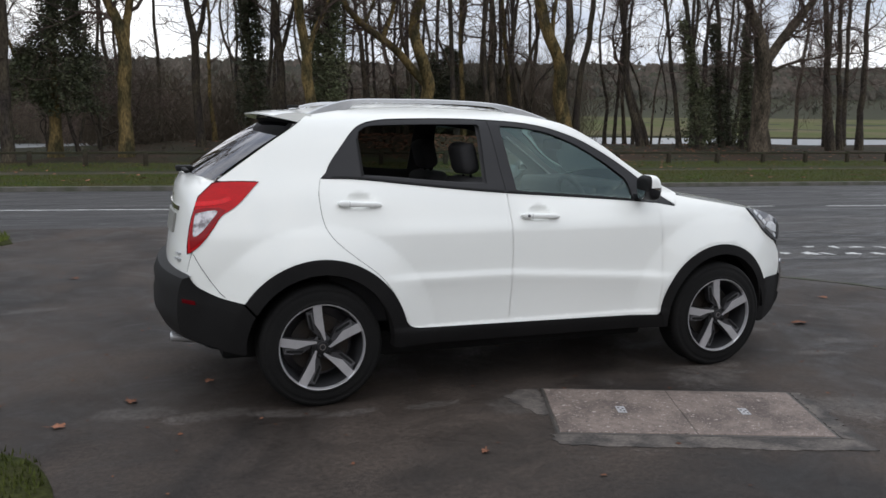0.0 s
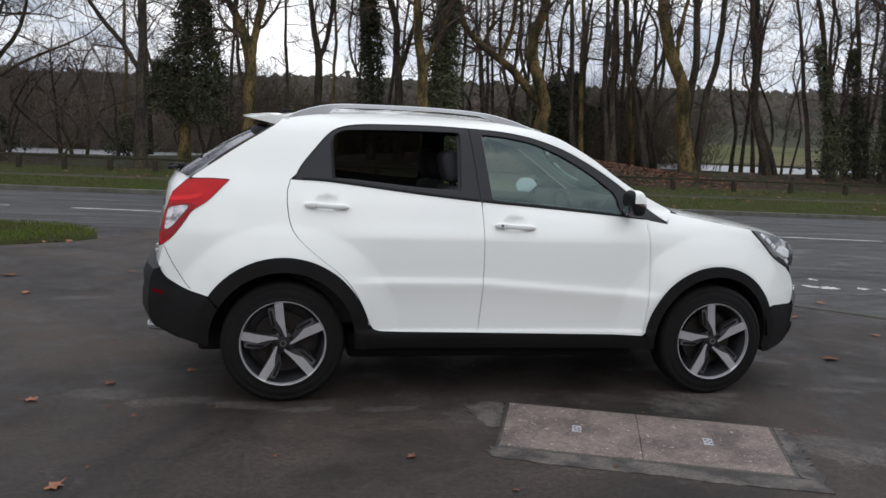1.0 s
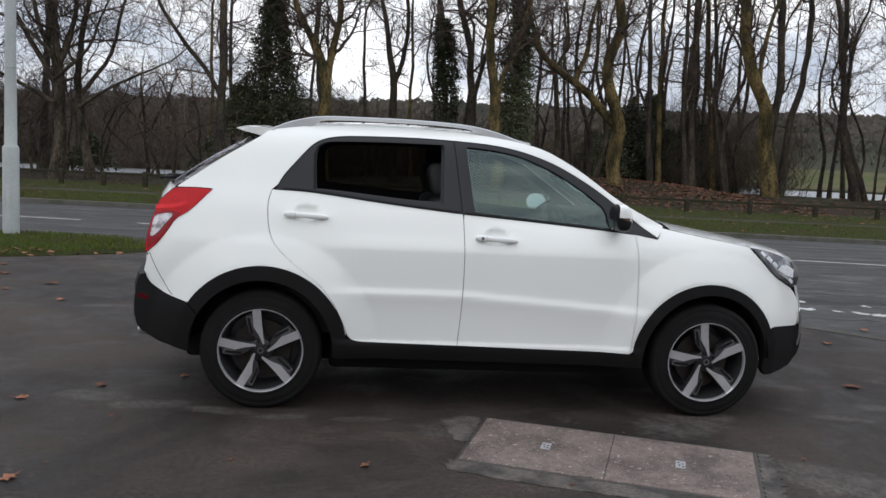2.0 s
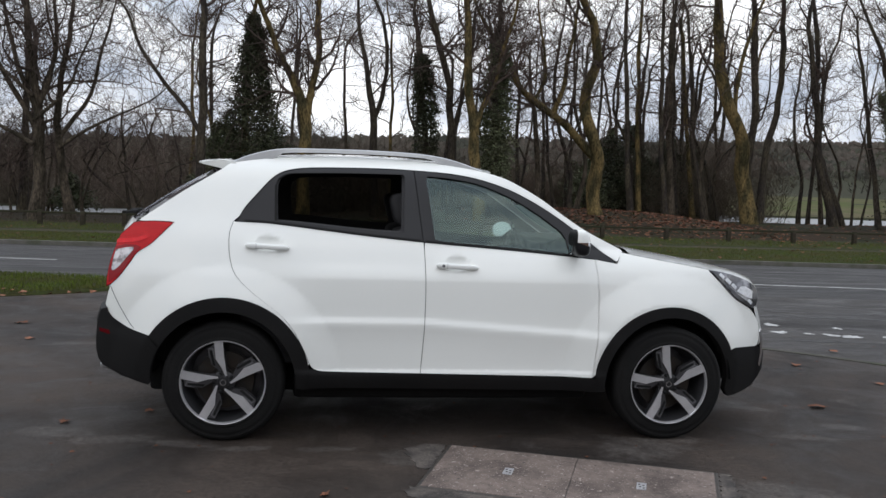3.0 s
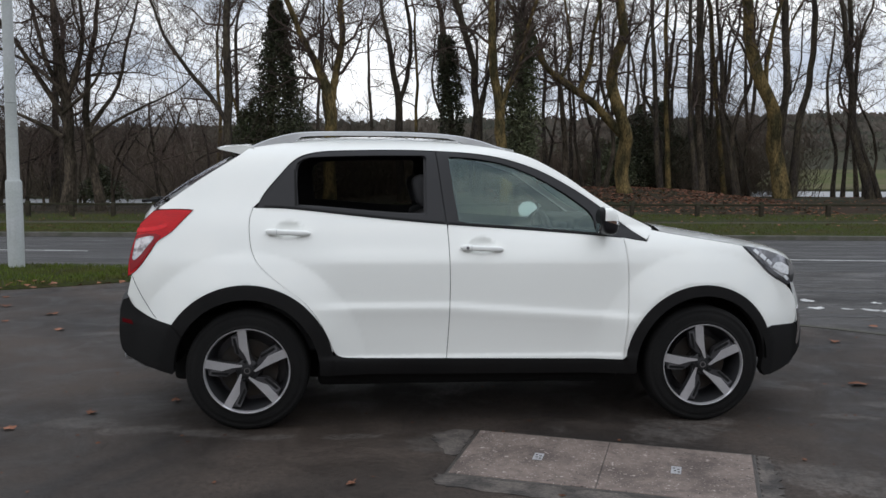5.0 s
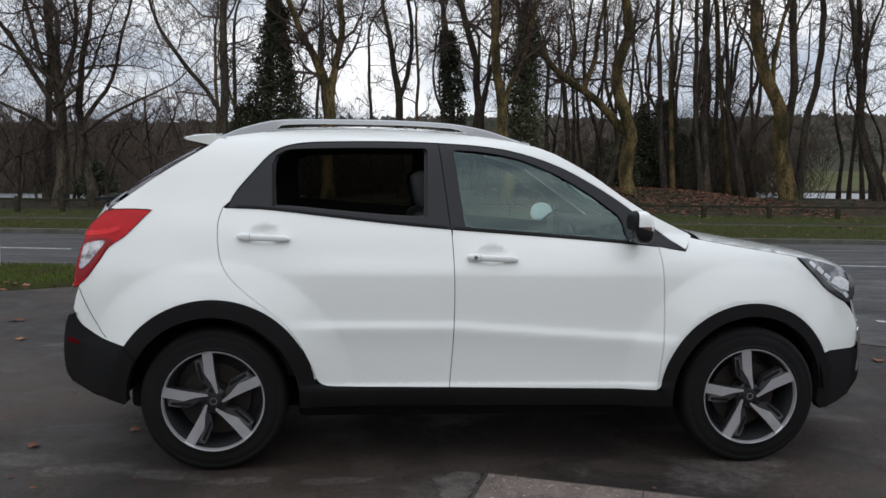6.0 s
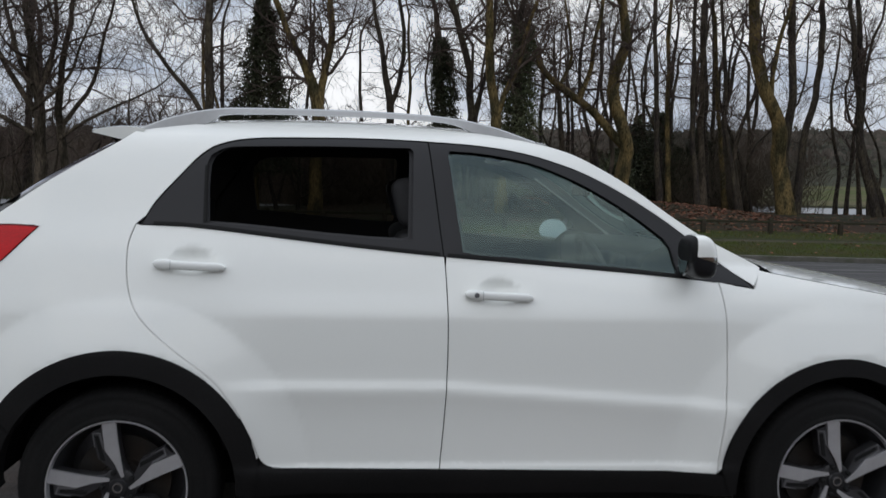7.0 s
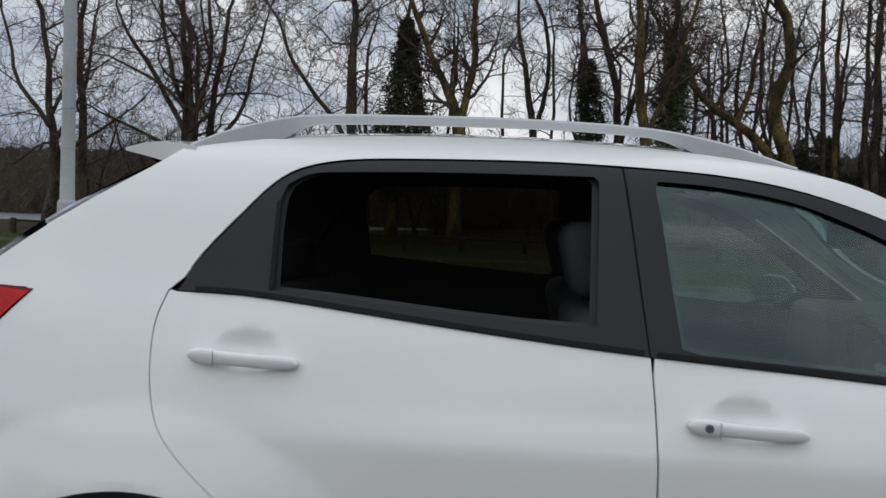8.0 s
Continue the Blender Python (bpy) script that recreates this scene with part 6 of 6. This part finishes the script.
tree([L(36, [(22.0, .5), (21.6, 3.0), (21.2, 5.0), (20.3, 7.0), (19.7, 10.6)], .42, .26), L(36, [(20.9, 5.6), (21.0, 8), (21.6, 11)], .14, .08)], 12, MO, "thick kinked tree with mossy ochre bark", .8, .8, 2.6, start=.5)
tree([L(37, [(22.7, .5), (22.3, 3.6), (22.4, 7.1), (22.1, 10.9)], .22, .17)], 13, DK, DARK, .8, .7, 2.2, start=.5)
tree([L(37, [(23.0, .5), (23.3, 4.2), (23.7, 7.2), (23.7, 11.0)], .20, .14)], 14, DK, DARK, .8, .7, 2.2, start=.4)
tree([L(36, [(26.8, .5), (25.9, 3.6), (25.4, 6.5), (24.6, 10.8)], .22, .12), L(36, [(25.6, 5.5), (25.9, 8), (26.4, 11)], .10, .06)], 15, DK, DARK, .8, .8, 2.4)
tree([L(36.6, [(27.6, .5), (26.0, 5.1), (25.5, 10.8)], .19, .12)], 16, DK, DARK, .7, .7, 2.0)
tree([L(30, [(30.1, .3), (30.0, 3.0), (29.9, 5.0)], .50, .44) + L(30, [(29.4, 6.6), (28.7, 8.4)], .26, .18), L(30, [(29.9, 4.7), (31.2, 6.2), (32.2, 7.4), (33.1, 8.6)], .28, .16), L(30, [(30.2, 4.4), (32.0, 5.0), (34.0, 5.4)], .09, .05)],
     17, BR, "massive forked bare tree on the bank", 1.2, .8, 3.0)
for i, (x, z1x, y, r, w) in enumerate(((36.9, 35.6, 32, .26, 0), (38.6, 37.7, 33, .20, 0), (39.6, 39.3, 32.5, .22, 0), (31.6, 31.2, 33, .20, .42), (30.9, 29.8, 34, .20, .5), (29.6, 29.0, 35, .16, 0), (28.6, 27.0, 33, .20, .45), (28.0, 26.4, 34, .15, 0))):
    t = tree([L(y, [(x, .4), (x + (z1x - x) * .4 + .15, 3.6), (z1x, 8.6)], r, r * .55)], 50 + i, DK, "slim bare tree with a dark trunk" if not w else "bare tree with an ivy-clad trunk", .8, .7, 2.4)
    if w:
        ivy(t, [(x, y, .6), (x + (z1x - x) * .4 + .15, y, 3.6), (z1x, y, 7.2)], [w, w * .9, w * .4], 2600, 60 + i)
SLIM = [(10.0, 9.7, 7, 38, .13), (11.0, 10.7, 6, 38, .2), (12.4, 11.6, 6, 39, .12), (16.2, 15.5, 10.9, 38, .17), (17.0, 16.5, 11, 39, .15), (17.8, 17.1, 11, 37, .15), (18.7, 18.2, 11, 38.5, .20), (19.5, 18.9, 11, 40, .16), (20.2, 18.7, 11, 37.5, .13), (21.1, 19.9, 11, 41, .15), (14.6, 14.9, 10, 40, .11), (15.4, 14.8, 10, 43, .12), (13.6, 14.0, 10, 42, .1)]
SLIM += [(8.9, 9.1, 9, 41, .12), (3.4, 3.2, 9, 40, .12), (6.3, 6.6, 9, 41, .13), (.8, .6, 9, 42, .12), (-2.2, -1.9, 9, 41, .11), (-6.4, -6.7, 9, 42, .14), (-8.2, -8.0, 9, 44, .13), (-14.4, -14.0, 9, 36, .2), (-17.5, -17.9, 9, 33, .22), (-16, -15.5, 9, 41, .18), (33.5, 33.1, 9, 40, .16), (24.6, 25.0, 10, 42, .12), (35, 35.4, 9, 38, .15)]
for i, (x0, x1, z1, y, r) in enumerate(SLIM):
    tree([L(y, [(x0, .35), ((x0 + x1) / 2 + .12 * math.sin(i * 2.1), z1 * .45), (x1, z1)], r, r * .6)], 80 + i, (DK, BR, DK, DK, MO)[i % 5], (DARK, BARE, DARK, DARK, OCHRE)[i % 5], .8, .75, 2.6, 4, start=.25)

for i, (x0, x1, y, r) in enumerate(((33.0, 32.6, 36, .14), (34.4, 34.9, 41, .16), (36.2, 35.7, 38, .13), (37.6, 38.0, 42, .16), (40.5, 40.0, 36, .18), (41.8, 42.3, 40, .15), (43.0, 42.6, 37, .2), (29.4, 29.9, 43, .13), (31.5, 31.0, 45, .14), (39.0, 38.6, 46, .14), (18.2, 18.0, 42, .16), (19.9, 20.3, 44, .18), (21.2, 20.8, 43, .15), (22.4, 22.9, 45, .17), (23.8, 23.3, 44, .14), (25.2, 25.4, 47, .16), (20.6, 20.5, 48, .15), (17.1, 17.5, 45, .14))):
    tree([L(y, [(x0, .35), ((x0 + x1) / 2 + .15 * math.sin(i * 2.3), 4.2), (x1, 9)], r, r * .6)], 130 + i, (DK, DK, BR)[i % 3], (DARK, DARK, BARE)[i % 3], .8 if i < 10 else .5, .8, 2.8, 4, start=.2)
wood = random.Random(77)
for i in range(32):
    x0, y = wood.choice((wood.uniform(8, 26), wood.uniform(8, 24), wood.uniform(-3, 9), wood.uniform(23, 40))), wood.uniform(37, 49)
    x1, r = x0 + wood.gauss(0, .7), wood.uniform(.06, .15)
    tree([L(y, [(x0, land(x0, y)), (x0 + wood.gauss(0, .3), 3.5), (x1 + wood.gauss(0, .3), 6.5), (x1, 10)], r, r * .5)], 200 + i, (DK, DK, BR)[i % 3], DARK, .55, .7, 2.6, 3, start=.3)

for i in range(24):
    x0, y, h = wood.uniform(-20, -1), wood.uniform(33, 42), wood.uniform(2.2, 4.6)
    r = .02 * h
    tree([L(y, [(x0, land(x0, y)), (x0 + wood.gauss(0, .25), h * .5), (x0 + wood.gauss(0, .5), h)], r, r * .6), L(y, [(x0, land(x0, y) + .5), (x0 + wood.gauss(0, .8), h * .6), (x0 + wood.gauss(0, 1.2), h * .9)], r * .8, r * .4)],
         400 + i, (BR, DK)[i % 2], "scrubby young bare tree in the undergrowth", .5, .8, 1.9, 1.8, start=.15)

# scrub and saplings behind the leading trees, a hedge of bare wood further off, and the wooded hill
def brush(name, spots, h0, h1, per, mat, label, seed, thick=.02):
    rng = random.Random(seed)
    V, F = [], []
    for x, y in spots:
        z, h = land(x, y), rng.uniform(h0, h1) * (1.35 if h0 == 4.0 and x < 6 else 1) * (1 + .5 * noise.noise((x * .15, y * .15, seed)) + .35 * noise.noise((x * .6, y * .6, seed)))
        for k in range(per):
            a, t = rng.uniform(0, 6.28), rng.random()
            q = h * rng.uniform(.18, .5) * (1.1 - .6 * t)
            stem = .10 * h * (.4 + t)
            p0 = Vector((x + rng.gauss(0, stem), y + rng.gauss(0, stem), z - .1 + h * t * .85))
            up = rng.uniform(.15, 1.6)
            way = Vector((math.cos(a), math.sin(a), up)).normalized()
            p1 = p0 + way * q * .5
            p2 = p1 + (way + Vector((rng.gauss(0, .35), rng.gauss(0, .35), rng.gauss(.05, .3)))).normalized() * q * .5
            w, b = thick * rng.uniform(.5, 1.7) * (1.3 - .6 * t), len(V)
            side = Vector((-math.sin(a), math.cos(a), 0)) * .4 + Vector((.6, 0, .3 * rng.uniform(-1, 1)))
            V += [tuple(p0 - side * w), tuple(p0 + side * w), tuple(p1 + side * w * .7), tuple(p1 - side * w * .7), tuple(p2)]
            F += [(b, b + 1, b + 2, b + 3), (b + 3, b + 2, b + 4)]
    return tagged(piece(name, V, F, mat), label, "woodland", kind="stuff")


rng = random.Random(5)
brush("undergrowth", [(x, float(FAR_BANK(x)) + rng.uniform(0, 16)) for x in (rng.uniform(-52, -4) for _ in range(460))], 2.2, 6.4, 120, M["far_twig"], "dense brown leafless undergrowth", 1, .014)
brush("undergrowth", [(x, float(BANK(x)) - rng.uniform(1, 10)) for x in (rng.uniform(-3, 27) for _ in range(400))], 1.4, 5.0, 110, M["far_twig"], "dense brown leafless undergrowth", 2, .014)
brush("undergrowth", [(x, float(BANK(x)) - rng.uniform(1, 9)) for x in (rng.uniform(26, 60) for _ in range(40))], .3, .6, 16, M["far_twig"], "low brown scrub beyond the trees", 3, .02)
brush("undergrowth", [(rng.uniform(17.5, 27), rng.uniform(40, 52)) for _ in range(150)], 3.0, 8.0, 110, M["far_twig"], "brown tangle of stems between the trunks", 14, .011)
brush("ground_cover", [(rng.uniform(-30, 9), rng.uniform(26, 40)) for _ in range(700)], .15, .5, 16, M["far_twig"], "low brown stems over the woodland floor", 12, .012)
brush("ground_cover", [(rng.uniform(-30, 36), rng.uniform(25.6, 38)) for _ in range(700)], .08, .25, 14, M["verge_blade"], "tufts of dull green growth on the woodland floor", 13, .02)
brush("far_wood", [(y * rng.uniform(.20, .48), y) for y in (rng.uniform(125, 240) for _ in range(420))], 3.0, 6.5, 60, M["far_twig"], "brown leafless wood across the river", 8, .06)
brush("far_wood", [(x, float(FAR_BANK(x)) + rng.uniform(2, 14)) for x in (rng.uniform(-48, 10) for _ in range(120))], 4.6, 8.6, 110, M["far_twig"], "thin tops of bare saplings over the undergrowth", 17, .014)
brush("far_wood", [(x, float(FAR_BANK(x)) + rng.uniform(4, 40)) for x in (rng.uniform(-90, 26) for _ in range(820))], 4.0, 6.6, 80, M["far_twig"], "brown leafless wood beyond the verge", 4, .03)
brush("hill_wood", [(rng.uniform(-420, 760), rng.uniform(250, 420)) for _ in range(900)], 6, 12, 30, M["hill"], "brown leafless wood on the hillside", 6, .14)
def treetops(name, count, y0, y1, x0, x1, seed, label):
    rng = random.Random(seed)
    V, F = [], []
    for _ in range(count):
        x, y = rng.uniform(x0, x1), rng.uniform(y0, y1)
        z, h, w = land(x, y), (rng.uniform(5, 9) if rng.random() < .05 else rng.uniform(2, 4.5)), rng.uniform(3, 6)
        for k in range(12):
            t = rng.random()
            a, q = rng.uniform(0, 6.3), w * (1 - .75 * t) * rng.random() ** .5
            px, py, pz = x + q * math.cos(a), y + q * math.sin(a), z + h * (.15 + .85 * t)
            s, b = rng.uniform(.7, 1.6), len(V)
            V += [(px - s, py, pz - s * rng.random()), (px + s * rng.random(), py - .5, pz - s), (px + s, py, pz + s * rng.random()), (px - s * rng.random(), py + .5, pz + s * 1.3)]
            F.append((b, b + 1, b + 2, b + 3))
    return tagged(piece(name, V, F, M["hill"]), label, "woodland", kind="stuff")


def bush(x, y, w, h, count, seed, label):
    top = thing("evergreen_bush", label, "bush", (x, y, land(x, y)), "evergreen bushes")
    rng = random.Random(seed)
    V, F = [], []
    for k in range(14):
        a, q = rng.uniform(0, 6.3), rng.uniform(.3, 1)
        tube(V, F, wander(rng, (0, 0, 0), (math.cos(a) * .5, math.sin(a) * .5, 1), h * q, 5, .12, .05), [.03, .025, .02, .015, .01, .006], 4)
    piece("stem", V, F, M["bark_dark"], top)
    z = land(x, y)
    ivy(top, [(x, y, z + .2), (x, y, z + h * .5), (x, y, z + h)], [w, w * .78, w * .10], count, seed, .075, "dark evergreen leaves")


for i, (x, y, w, h, c) in enumerate(((14.6, 41, 1.3, 2.8, 1300), (16.6, 43, 1.7, 4.4, 1700), (19.0, 43, 1.4, 3.4, 1100), (15.4, 47, 1.3, 3.2, 1200), (17.6, 46, 1.4, 5.4, 1600), (20.6, 50, 1.5, 5.6, 1500), (21.8, 46, 1.5, 3.0, 1000), (24.6, 48, 1.5, 2.6, 900), (-7.4, 41, 1.3, 2.2, 1200), (-13.4, 40, 1.3, 2.0, 1200), (17.9, 43, 1.5, 5.2, 2000), (16.9, 45, 1.6, 4.6, 1800), (18.6, 46, 1.4, 6.0, 1600), (20.4, 43.5, 1.5, 5.0, 3400), (22.6, 44.5, 1.4, 4.4, 2600), (33.2, 38, 1.9, 3.6, 3600))):
    bush(x, y, w, h, c, 300 + i, "loose dark evergreen bush among the trees")
treetops("hill_trees", 5000, 380, 900, -420, 950, 9, "dark mixed wood covering the far hill")
FY, FU = fan(121, 238, 14), fan(.49, 1.3, 16)
tagged(piece("field", [(y * u, y, land(y * u, y) + .06) for y in FY for u in FU], grid_faces(15, 17), M["field"], smooth=True), "pale green pasture beyond the river", "field", kind="structure")
RX = fan(-120, 300, 84)
tagged(piece("river", [(x, float(BANK(x)) - 2 + (float(FAR_BANK(x)) - float(BANK(x)) + 4) * k / 4, -.36) for k in range(5) for x in RX], grid_faces(5, 85), M["water"]), "pale flat river water", "water", kind="structure")
